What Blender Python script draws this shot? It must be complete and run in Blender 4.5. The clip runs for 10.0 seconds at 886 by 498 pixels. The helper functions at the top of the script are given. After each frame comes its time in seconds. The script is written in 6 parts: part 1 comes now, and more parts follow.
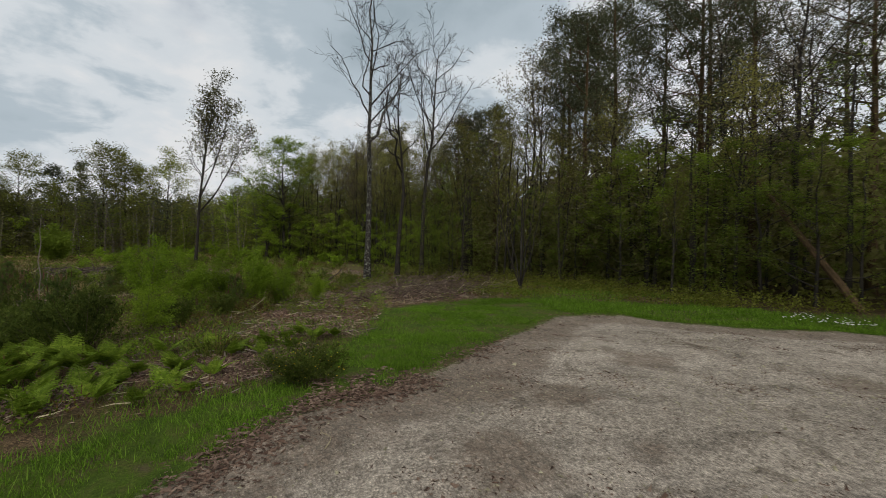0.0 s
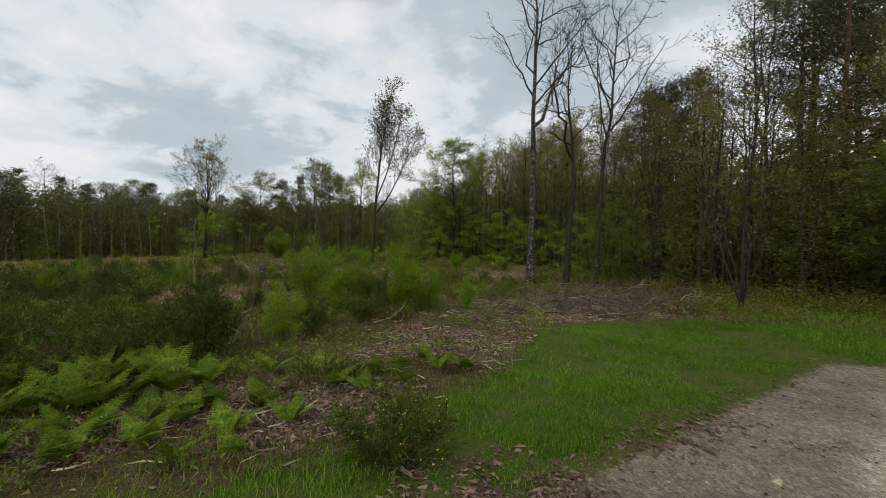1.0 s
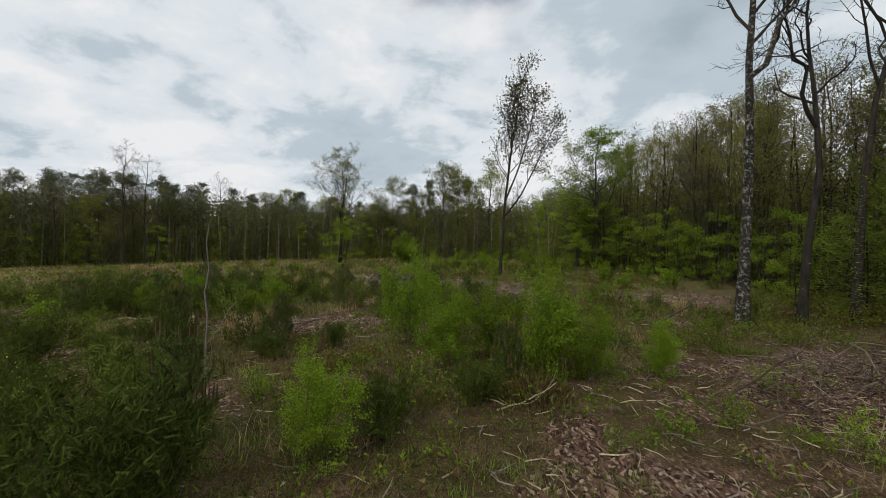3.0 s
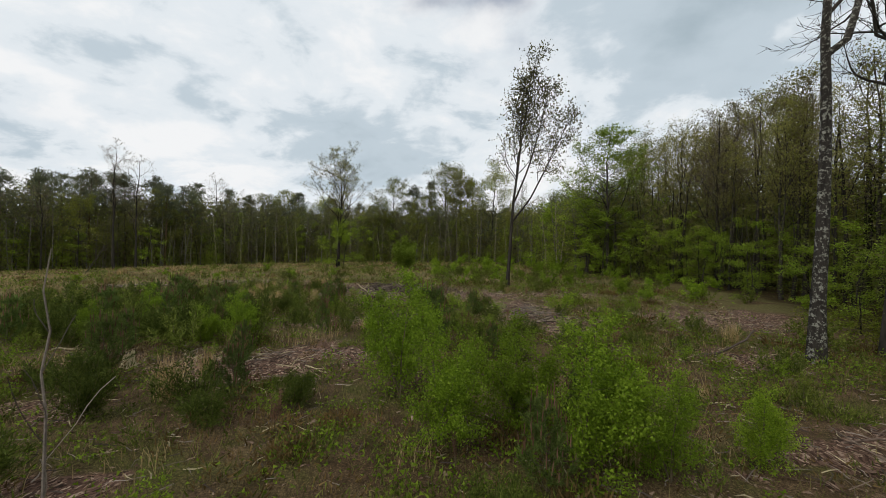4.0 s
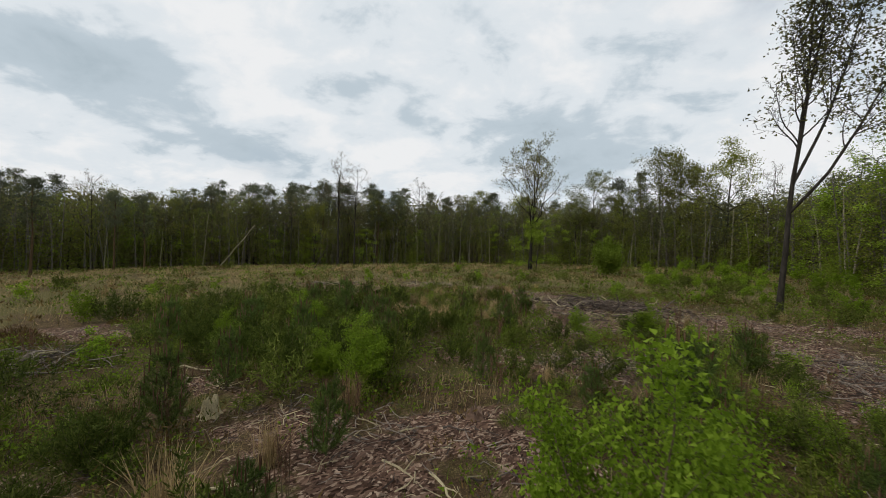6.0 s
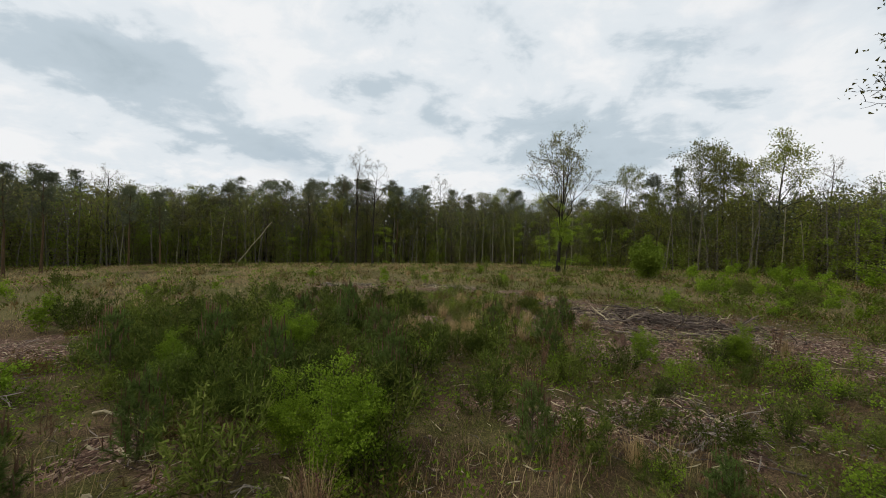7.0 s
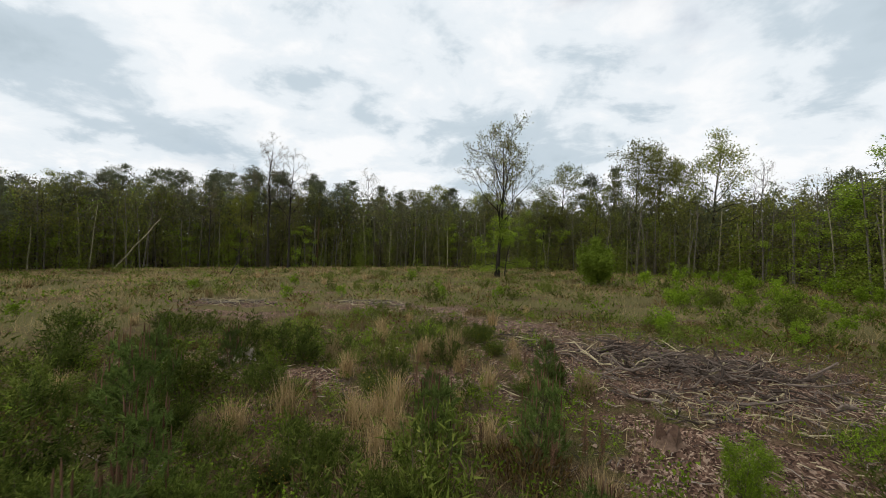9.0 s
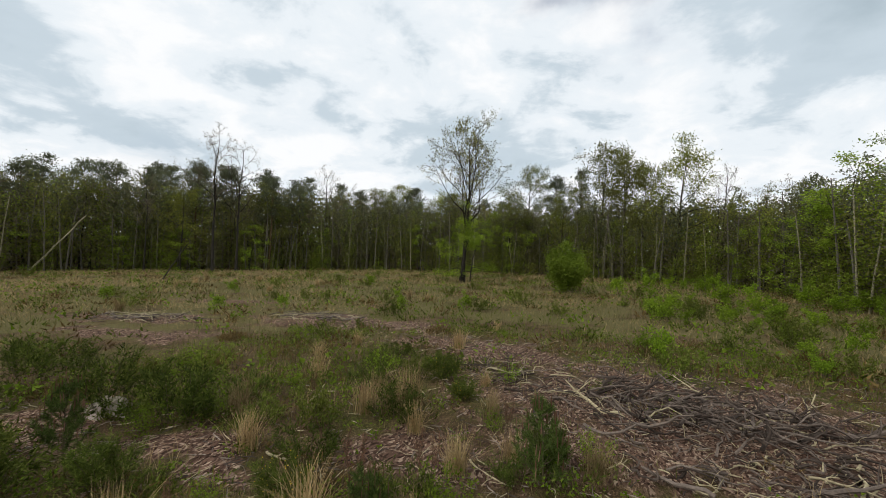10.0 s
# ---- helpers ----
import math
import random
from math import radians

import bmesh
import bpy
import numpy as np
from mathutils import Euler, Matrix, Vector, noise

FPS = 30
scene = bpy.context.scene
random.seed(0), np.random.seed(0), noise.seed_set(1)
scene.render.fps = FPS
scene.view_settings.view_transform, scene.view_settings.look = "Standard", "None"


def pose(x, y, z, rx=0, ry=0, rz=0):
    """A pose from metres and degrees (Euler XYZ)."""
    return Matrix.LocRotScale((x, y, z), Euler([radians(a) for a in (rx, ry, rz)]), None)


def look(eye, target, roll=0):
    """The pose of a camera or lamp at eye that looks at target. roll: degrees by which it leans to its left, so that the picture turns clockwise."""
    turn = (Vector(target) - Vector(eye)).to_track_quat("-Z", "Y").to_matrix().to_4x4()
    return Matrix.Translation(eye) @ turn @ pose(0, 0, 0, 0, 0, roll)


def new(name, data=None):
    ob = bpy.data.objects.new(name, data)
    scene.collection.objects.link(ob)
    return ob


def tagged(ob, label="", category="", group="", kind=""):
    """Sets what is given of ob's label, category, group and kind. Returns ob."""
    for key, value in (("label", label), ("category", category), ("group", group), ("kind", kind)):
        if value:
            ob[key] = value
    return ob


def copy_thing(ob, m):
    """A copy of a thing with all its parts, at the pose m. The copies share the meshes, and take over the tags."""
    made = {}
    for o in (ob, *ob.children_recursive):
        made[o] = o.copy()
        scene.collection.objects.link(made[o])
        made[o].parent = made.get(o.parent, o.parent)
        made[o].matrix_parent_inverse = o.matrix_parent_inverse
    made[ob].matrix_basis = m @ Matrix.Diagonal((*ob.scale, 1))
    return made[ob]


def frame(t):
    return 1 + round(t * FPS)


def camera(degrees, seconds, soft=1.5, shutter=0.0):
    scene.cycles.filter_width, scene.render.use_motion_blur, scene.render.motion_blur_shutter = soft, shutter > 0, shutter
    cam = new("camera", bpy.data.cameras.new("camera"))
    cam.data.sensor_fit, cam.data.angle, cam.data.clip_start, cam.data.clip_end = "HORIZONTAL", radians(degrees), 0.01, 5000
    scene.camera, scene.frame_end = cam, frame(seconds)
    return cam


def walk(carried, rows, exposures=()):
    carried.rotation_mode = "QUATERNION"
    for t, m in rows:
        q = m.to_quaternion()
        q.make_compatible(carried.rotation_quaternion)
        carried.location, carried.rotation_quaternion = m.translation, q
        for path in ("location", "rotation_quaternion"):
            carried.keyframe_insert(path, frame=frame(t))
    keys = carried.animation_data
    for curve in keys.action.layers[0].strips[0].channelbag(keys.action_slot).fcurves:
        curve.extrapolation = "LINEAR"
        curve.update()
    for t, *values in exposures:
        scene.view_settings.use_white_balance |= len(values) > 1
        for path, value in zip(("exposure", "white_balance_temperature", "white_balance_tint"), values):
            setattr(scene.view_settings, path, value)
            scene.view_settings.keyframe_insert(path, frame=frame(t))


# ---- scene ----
cam = camera(92.1, 10.0, soft=0.5, shutter=0.12)
PATH = [
    (0, (0.006, 0.047, 1.823), (1.031, 1.764, 1.795), 0.5),
    (0.5, (0.708, 1.081, 1.817), (1.346, 2.976, 1.784), 0.4),
    (1, (1.231, 2.128, 1.828), (1.505, 4.109, 1.794), 0.4),
    (1.5, (1.477, 3.259, 1.862), (1.45, 5.258, 1.833), 0.6),
    (2, (1.499, 4.341, 1.885), (1.27, 6.328, 1.861), 0.6),
    (2.5, (1.373, 5.422, 1.918), (1.057, 7.397, 1.894), 0.6),
    (4, (0.812, 8.579, 2.365), (0.478, 10.551, 2.348), 0.9),
    (4.5, (0.67, 9.62, 2.461), (0.233, 11.571, 2.442), 1.0),
    (5, (0.451, 10.657, 2.484), (-0.29, 12.515, 2.461), 1.0),
    (5.5, (0.063, 11.7, 2.446), (-0.919, 13.442, 2.417), 1.3),
    (6, (-0.538, 12.791, 2.396), (-1.699, 14.419, 2.365), 1.2),
    (6.2, (-0.82, 13.216, 2.384), (-2.035, 14.804, 2.351), 1.3),
    (7.3, (-2.639, 15.478, 2.379), (-3.879, 17.047, 2.341), 1.7),
    (7.5, (-2.98, 15.892, 2.365), (-4.162, 17.505, 2.33), 1.8),
    (8, (-3.756, 16.988, 2.368), (-4.837, 18.671, 2.336), 1.8),
    (8.5, (-4.424, 18.183, 2.415), (-5.452, 19.898, 2.387), 1.9),
    (9, (-5.034, 19.386, 2.471), (-6.01, 21.131, 2.446), 1.9),
    (9.5, (-5.578, 20.532, 2.534), (-6.471, 22.321, 2.515), 2.2),
    (10, (-6.074, 21.629, 2.598), (-6.901, 23.45, 2.585), 2.4),
]
walk(cam, [(t, look(eye, target, roll)) for t, eye, target, roll in PATH], exposures=[(0, -0.24), (0.5, -0.14), (1, -0.08), (2, 0.06), (2.5, -0.12), (4, 0.03), (5.5, -0.05), (6, -0.05), (7.5, 0.05), (10, 0.16)])

# ---- sky and sun ----
SUN_EL, SUN_AZ = radians(46), radians(205)  # azimuth from +y towards +x


def sky_world():
    w = bpy.data.worlds.new("sky")
    scene.world = w
    w.use_nodes = True
    nt = w.node_tree
    nt.nodes.clear()

    def nd(kind):
        return nt.nodes.new(kind)

    def math_(op, a, b=None, clamp=False):
        n = nd("ShaderNodeMath")
        n.operation, n.use_clamp = op, clamp
        for i, s in enumerate((a, b)):
            if s is None:
                continue
            if isinstance(s, (int, float)):
                n.inputs[i].default_value = s
            else:
                nt.links.new(s, n.inputs[i])
        return n.outputs[0]

    def ramp(fac, stops):
        n = nd("ShaderNodeValToRGB")
        n.color_ramp.interpolation = "EASE"
        el = n.color_ramp.elements
        while len(el) < len(stops):
            el.new(0.5)
        for e, (p, c) in zip(el, stops):
            e.position, e.color = p, (*c, 1)
        nt.links.new(fac, n.inputs[0])
        return n.outputs[0]

    def mix(f, a, b):
        n = nd("ShaderNodeMix")
        n.data_type = "RGBA"
        for s, i in ((f, 0), (a, 6), (b, 7)):
            if isinstance(s, (int, float)):
                n.inputs[i].default_value = s
            elif isinstance(s, tuple):
                n.inputs[i].default_value = (*s, 1)
            else:
                nt.links.new(s, n.inputs[i])
        return n.outputs[2]

    tc = nd("ShaderNodeTexCoord")
    sep = nd("ShaderNodeSeparateXYZ")
    nt.links.new(tc.outputs["Generated"], sep.inputs[0])
    up = math_("ADD", math_("MAXIMUM", sep.outputs[2], 0.0), 0.3)
    px, py = math_("DIVIDE", sep.outputs[0], up), math_("DIVIDE", sep.outputs[1], up)
    plane = nd("ShaderNodeCombineXYZ")
    nt.links.new(px, plane.inputs[0])
    nt.links.new(py, plane.inputs[1])
    ragged = nd("ShaderNodeTexNoise")
    ragged.inputs["Scale"].default_value, ragged.inputs["Detail"].default_value = 2.6, 6
    nt.links.new(plane.outputs[0], ragged.inputs["Vector"])
    rag = nd("ShaderNodeSeparateColor")
    nt.links.new(ragged.outputs["Color"], rag.inputs[0])
    wx = math_("ADD", px, math_("MULTIPLY", math_("SUBTRACT", rag.outputs[0], 0.5), 0.9))
    wy = math_("ADD", py, math_("MULTIPLY", math_("SUBTRACT", rag.outputs[1], 0.5), 0.9))

    def cloud(scale, detail, rough, off, warp=0.6):
        mp = nd("ShaderNodeMapping")
        mp.inputs["Location"].default_value = off
        nt.links.new(plane.outputs[0], mp.inputs[0])
        n = nd("ShaderNodeTexNoise")
        n.inputs["Scale"].default_value, n.inputs["Detail"].default_value = scale, detail
        n.inputs["Roughness"].default_value, n.inputs["Distortion"].default_value = rough, warp
        nt.links.new(mp.outputs[0], n.inputs["Vector"])
        return n.outputs["Fac"]

    big = cloud(1.5, 7, 0.56, (2.3, 0.7, 0), 0.3)
    mid = cloud(4.4, 8, 0.58, (5.1, 3.3, 1), 0.35)
    body = math_("ADD", math_("MULTIPLY", big, 0.55), math_("MULTIPLY", mid, 0.45))
    # dark bellies of single clouds, by direction (x, y, z) and size
    dark = None
    for (ax, ay, az), wide, deep in CLOUDS:
        q = az + 0.3
        dx = math_("SUBTRACT", wx, ax / q)
        dy = math_("SUBTRACT", wy, ay / q)
        d2 = math_("ADD", math_("MULTIPLY", dx, dx), math_("MULTIPLY", dy, dy))
        g = math_("MULTIPLY", math_("POWER", 2.718, math_("MULTIPLY", d2, -1 / (0.72 * wide) ** 2)), deep)
        dark = g if dark is None else math_("ADD", dark, g)
    body = math_("SUBTRACT", body, math_("MULTIPLY", dark, math_("ADD", mid, 0.25)))
    cloud_col = ramp(body, [(0.12, (0.38, 0.47, 0.53)), (0.36, (0.57, 0.66, 0.73)), (0.445, (0.82, 0.875, 0.92)), (0.55, (0.955, 0.967, 0.98))])
    sky = nd("ShaderNodeTexSky")
    sky.sky_type, sky.sun_disc = "NISHITA", False
    sky.sun_elevation, sky.sun_rotation = SUN_EL, SUN_AZ
    blue = nd("ShaderNodeVectorMath")
    blue.operation = "SCALE"
    blue.inputs[3].default_value = 0.10
    nt.links.new(sky.outputs[0], blue.inputs[0])
    open_sky = None
    for (ax, ay, az), wide, deep in GAPS:
        q = az + 0.3
        dx, dy = math_("SUBTRACT", wx, ax / q), math_("SUBTRACT", wy, ay / q)
        d2 = math_("ADD", math_("MULTIPLY", dx, dx), math_("MULTIPLY", dy, dy))
        g = math_("MULTIPLY", math_("POWER", 2.718, math_("MULTIPLY", d2, -1 / (0.72 * wide) ** 2)), deep)
        open_sky = g if open_sky is None else math_("ADD", open_sky, g)
    col = mix(math_("MULTIPLY", open_sky, math_("ADD", mid, 0.2), True), cloud_col, blue.outputs[0])
    bg = nd("ShaderNodeBackground")
    nt.links.new(col, bg.inputs[0])
    bg.inputs[1].default_value = SKY
    out = nd("ShaderNodeOutputWorld")
    nt.links.new(bg.outputs[0], out.inputs[0])


SKY = 0.92
CLOUDS = [((-0.65, 0.71, 0.265), 0.3, 0.27), ((0.36, 0.84, 0.40), 0.55, 0.33), ((-0.18, 0.96, 0.21), 0.5, 0.1), ((-0.92, 0.26, 0.29), 0.35, 0.18),
          ((-0.86, 0.48, 0.19), 0.35, 0.2), ((-0.38, 0.917, 0.13), 0.5, 0.16), ((-0.45, 0.70, 0.55), 0.4, 0.12)]
GAPS = [((-0.075, 0.88, 0.46), 0.17, 0.9), ((-0.81, 0.568, 0.15), 0.25, 0.35)]
sky_world()
sun = new("sun", bpy.data.lights.new("sun", "SUN"))
sun.data.energy, sun.data.angle, sun.data.color = 1.3, radians(25), (1.0, 0.95, 0.87)
sun.matrix_world = look((0, 0, 50), (-math.sin(SUN_AZ) * 50, -math.cos(SUN_AZ) * 50, 50 - 50 * math.tan(SUN_EL)))

# ---- materials ----


def nodes_of(name):
    m = bpy.data.materials.new(name)
    m.use_nodes = True
    nt = m.node_tree
    nt.nodes.clear()
    return m, nt


def link(nt, src, dst):
    nt.links.new(src, dst)


def noise_fac(nt, scale, detail=4, rough=0.55, vec=None, distort=0.0):
    n = nt.nodes.new("ShaderNodeTexNoise")
    n.inputs["Scale"].default_value, n.inputs["Detail"].default_value = scale, detail
    n.inputs["Roughness"].default_value, n.inputs["Distortion"].default_value = rough, distort
    if vec is not None:
        link(nt, vec, n.inputs["Vector"])
    return n.outputs["Fac"]


def ramp_of(nt, fac, stops):
    n = nt.nodes.new("ShaderNodeValToRGB")
    el = n.color_ramp.elements
    while len(el) < len(stops):
        el.new(0.5)
    for e, (p, c) in zip(el, stops):
        e.position, e.color = p, (*c, 1) if isinstance(c, tuple) else (c, c, c, 1)
    link(nt, fac, n.inputs[0])
    return n.outputs[0]


def mix_of(nt, f, a, b, mode="MIX"):
    n = nt.nodes.new("ShaderNodeMix")
    n.data_type, n.blend_type = "RGBA", mode
    for s, i in ((f, 0), (a, 6), (b, 7)):
        if isinstance(s, (int, float)):
            n.inputs[i].default_value = s
        elif isinstance(s, tuple):
            n.inputs[i].default_value = (*s, 1)
        else:
            link(nt, s, n.inputs[i])
    return n.outputs[2]


def calc(nt, op, a, b=0.0, clamp=False):
    n = nt.nodes.new("ShaderNodeMath")
    n.operation, n.use_clamp = op, clamp
    for i, s in enumerate((a, b)):
        if isinstance(s, (int, float)):
            n.inputs[i].default_value = s
        else:
            link(nt, s, n.inputs[i])
    return n.outputs[0]


def finish(nt, col, rough, bump=None, strength=0.4, dist=0.02, through_light=0.0, spec=0.3):
    p = nt.nodes.new("ShaderNodeBsdfPrincipled")
    link(nt, col, p.inputs["Base Color"])
    p.inputs["Roughness"].default_value, p.inputs["Specular IOR Level"].default_value = rough, spec
    if bump is not None:
        b = nt.nodes.new("ShaderNodeBump")
        b.inputs["Strength"].default_value, b.inputs["Distance"].default_value = strength, dist
        link(nt, bump, b.inputs["Height"])
        link(nt, b.outputs[0], p.inputs["Normal"])
    res = p.outputs[0]
    if through_light:
        tr = nt.nodes.new("ShaderNodeBsdfTranslucent")
        link(nt, col, tr.inputs[0])
        mx = nt.nodes.new("ShaderNodeMixShader")
        mx.inputs[0].default_value = through_light
        link(nt, res, mx.inputs[1])
        link(nt, tr.outputs[0], mx.inputs[2])
        res = mx.outputs[0]
    out = nt.nodes.new("ShaderNodeOutputMaterial")
    link(nt, res, out.inputs[0])


def leaf_mat(name, a, b, c, rough=0.55, glow=0.35, vary=1.0):
    """Foliage: three colours that vary from leaf to leaf and from plant to plant."""
    m, nt = nodes_of(name)
    geo, info = nt.nodes.new("ShaderNodeNewGeometry"), nt.nodes.new("ShaderNodeObjectInfo")
    a, c = tuple(v * 0.85 for v in a), tuple(min(0.8, v * 1.08) for v in c)
    a, c = tuple(q + (p - q) * vary for p, q in zip(a, b)), tuple(q + (p - q) * vary for p, q in zip(c, b))
    col = ramp_of(nt, geo.outputs["Random Per Island"], [(0.0, a), (0.55, b), (1.0, c)])
    tone = calc(nt, "ADD", calc(nt, "MULTIPLY", info.outputs["Random"], 0.55), 0.72)
    shift = calc(nt, "FRACT", calc(nt, "MULTIPLY", info.outputs["Random"], 7.31))
    col = mix_of(nt, calc(nt, "MULTIPLY", shift, 0.15), col, mix_of(nt, 1.0, col, (1.3, 0.95, 0.8), "MULTIPLY"))
    patch = noise_fac(nt, 0.3, 4, 0.6, geo.outputs["Position"])
    tone = calc(nt, "MULTIPLY", tone, calc(nt, "ADD", calc(nt, "MULTIPLY", patch, 1.3), 0.42))
    col = mix_of(nt, 1.0, col, tone, "MULTIPLY")
    finish(nt, col, rough + 0.15, through_light=glow, spec=0.06)
    return m


def bark_mat(name, dark, light, spots=None, scale=9.0):
    m, nt = nodes_of(name)
    tc, info = nt.nodes.new("ShaderNodeTexCoord"), nt.nodes.new("ShaderNodeObjectInfo")
    mp = nt.nodes.new("ShaderNodeMapping")
    mp.inputs["Scale"].default_value = (1, 1, 0.22)
    link(nt, tc.outputs["Object"], mp.inputs[0])
    f = noise_fac(nt, scale, 6, 0.65, mp.outputs[0], 0.4)
    col = ramp_of(nt, f, [(0.3, dark), (0.7, light)])
    if spots:
        s = ramp_of(nt, noise_fac(nt, 11.0, 6, 0.75, tc.outputs["Object"]), [(0.53, 0.0), (0.58, 1.0)])
        col = mix_of(nt, s, col, spots)
    col = mix_of(nt, 1.0, col, calc(nt, "ADD", calc(nt, "MULTIPLY", info.outputs["Random"], 0.5), 0.75), "MULTIPLY")
    finish(nt, col, 0.9, f, 0.7, 0.03, spec=0.15)
    return m


def wood_mat(name, a, b, c, rough=0.85):
    """Dead wood and chips: colours that vary from piece to piece, with grain."""
    m, nt = nodes_of(name)
    geo, info = nt.nodes.new("ShaderNodeNewGeometry"), nt.nodes.new("ShaderNodeObjectInfo")
    k = calc(nt, "FRACT", calc(nt, "ADD", geo.outputs["Random Per Island"], info.outputs["Random"]))
    col = ramp_of(nt, k, [(0.0, a), (0.5, b), (1.0, c)])
    g = noise_fac(nt, 30, 4, 0.6, geo.outputs["Position"])
    col = mix_of(nt, 1.0, col, ramp_of(nt, g, [(0.25, 0.55), (0.75, 1.25)]), "MULTIPLY")
    finish(nt, col, rough, g, 0.4, 0.01, spec=0.2)
    return m


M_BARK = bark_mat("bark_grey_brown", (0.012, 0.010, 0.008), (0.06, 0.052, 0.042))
# bark of the wood's front row: daylight on the trunks put into a paler colour
M_TRUNK_LIT = bark_mat("lit_grey_bark", (0.075, 0.066, 0.054), (0.24, 0.215, 0.175))
M_BARK_LICHEN = bark_mat("bark_with_lichen", (0.012, 0.010, 0.008), (0.055, 0.048, 0.04), (0.25, 0.25, 0.21))
M_PINE_BARK = bark_mat("pine_bark", (0.0312, 0.022, 0.0122), (0.135, 0.085, 0.0432))
M_PALE_BARK = bark_mat("pale_birch_bark", (0.166, 0.15, 0.0936), (0.395, 0.36, 0.238), (0.052, 0.045, 0.0288))
M_TWIG = bark_mat("twig_bark", (0.052, 0.04, 0.0245), (0.156, 0.125, 0.0756))
M_LEAF_OAK = leaf_mat("oak_leaf", (0.125, 0.145, 0.024), (0.18, 0.205, 0.034), (0.25, 0.275, 0.055), 0.55, 0.5)
M_LEAF_SPRING = leaf_mat("spring_leaf", (0.15, 0.22, 0.02), (0.215, 0.31, 0.03), (0.29, 0.39, 0.052), 0.55, 0.55)
M_LEAF_DULL = leaf_mat("dull_leaf", (0.09, 0.1, 0.022), (0.135, 0.148, 0.032), (0.185, 0.2, 0.052), 0.55, 0.5)
M_THICKET = leaf_mat("thicket_leaf", (0.15, 0.146, 0.05), (0.2, 0.194, 0.068), (0.25, 0.24, 0.09), 0.55, 0.5)
M_WOOD_GREEN = leaf_mat("wood_edge_leaf", (0.115, 0.165, 0.019), (0.162, 0.225, 0.027), (0.22, 0.29, 0.044), 0.55, 0.5, 0.6)
M_WOOD_DULL = leaf_mat("wood_shade_leaf", (0.13, 0.136, 0.04), (0.18, 0.182, 0.056), (0.23, 0.228, 0.076), 0.55, 0.5, 0.6)
M_WOOD_TWIG = leaf_mat("twig_haze", (0.13, 0.116, 0.082), (0.18, 0.16, 0.115), (0.23, 0.205, 0.15), 0.7, 0.4, 0.7)
M_LEAF_OLIVE = leaf_mat("olive_bud_leaf", (0.125, 0.125, 0.034), (0.18, 0.18, 0.046), (0.235, 0.235, 0.066), 0.55, 0.5, 0.8)
M_LEAF_DARK = leaf_mat("dark_young_leaf", (0.055, 0.056, 0.02), (0.08, 0.08, 0.027), (0.11, 0.108, 0.038), 0.55, 0.3, 0.8)
M_LEAF_BUD = leaf_mat("brown_bud", (0.1, 0.092, 0.05), (0.15, 0.136, 0.07), (0.2, 0.185, 0.092))
M_BIRCH_LEAF = leaf_mat("birch_leaf", (0.1, 0.165, 0.012), (0.15, 0.235, 0.016), (0.21, 0.3, 0.03), 0.45, 0.45)
M_NEEDLE = leaf_mat("pine_needle", (0.066, 0.078, 0.045), (0.094, 0.108, 0.062), (0.126, 0.14, 0.082), 0.6, 0.35, 0.8)
M_NEEDLE_DEEP = leaf_mat("deep_pine_needle", (0.05, 0.058, 0.03), (0.074, 0.082, 0.042), (0.105, 0.112, 0.058), 0.6, 0.35, 0.8)
M_BROOM = leaf_mat("broom_shoot", (0.05, 0.07, 0.01), (0.088, 0.115, 0.018), (0.15, 0.17, 0.036), 0.6, 0.2)
M_BROOM_DARK = leaf_mat("dark_broom_shoot", (0.032, 0.05, 0.008), (0.058, 0.082, 0.013), (0.105, 0.13, 0.026), 0.6, 0.2)
M_HEATHER = leaf_mat("heather_shoot", (0.066, 0.044, 0.018), (0.105, 0.072, 0.027), (0.15, 0.108, 0.042), 0.8, 0.15)
M_STRAW = leaf_mat("straw_blade", (0.23, 0.165, 0.08), (0.34, 0.252, 0.125), (0.46, 0.36, 0.195), 0.7, 0.25)
M_GRASS = leaf_mat("grass_blade", (0.06, 0.12, 0.01), (0.092, 0.178, 0.014), (0.15, 0.245, 0.03), 0.5, 0.4)
M_DRYGRASS = leaf_mat("heath_grass_blade", (0.06, 0.08, 0.014), (0.095, 0.108, 0.022), (0.19, 0.16, 0.065), 0.7, 0.3)
M_FERN = leaf_mat("bracken_frond", (0.085, 0.14, 0.012), (0.125, 0.195, 0.017), (0.18, 0.245, 0.03), 0.5, 0.4)
M_YOUNG_PINE = leaf_mat("young_pine_needle", (0.056, 0.09, 0.02), (0.09, 0.135, 0.031), (0.14, 0.185, 0.048), 0.55, 0.25)
M_RUST = leaf_mat("rust_seedhead", (0.09, 0.05, 0.03), (0.14, 0.08, 0.05), (0.18, 0.11, 0.075), 0.8, 0.2)
M_YELLOW = leaf_mat("yellow_flower", (0.55, 0.38, 0.02), (0.65, 0.47, 0.03), (0.7, 0.55, 0.06), 0.5, 0.3)
M_WHITE = leaf_mat("white_flower", (0.6, 0.62, 0.58), (0.7, 0.72, 0.68), (0.75, 0.76, 0.74), 0.6, 0.3)
M_CHIP = wood_mat("wood_chip", (0.045, 0.024, 0.016), (0.13, 0.076, 0.053), (0.38, 0.28, 0.205))
M_BARKCHIP = wood_mat("bark_chip", (0.045, 0.027, 0.019), (0.115, 0.07, 0.049), (0.24, 0.17, 0.125))
M_STICK = wood_mat("dead_branch", (0.038, 0.029, 0.024), (0.125, 0.102, 0.086), (0.32, 0.27, 0.225))
M_BRUSH = wood_mat("brown_brushwood", (0.05, 0.034, 0.025), (0.105, 0.074, 0.056), (0.2, 0.15, 0.115))
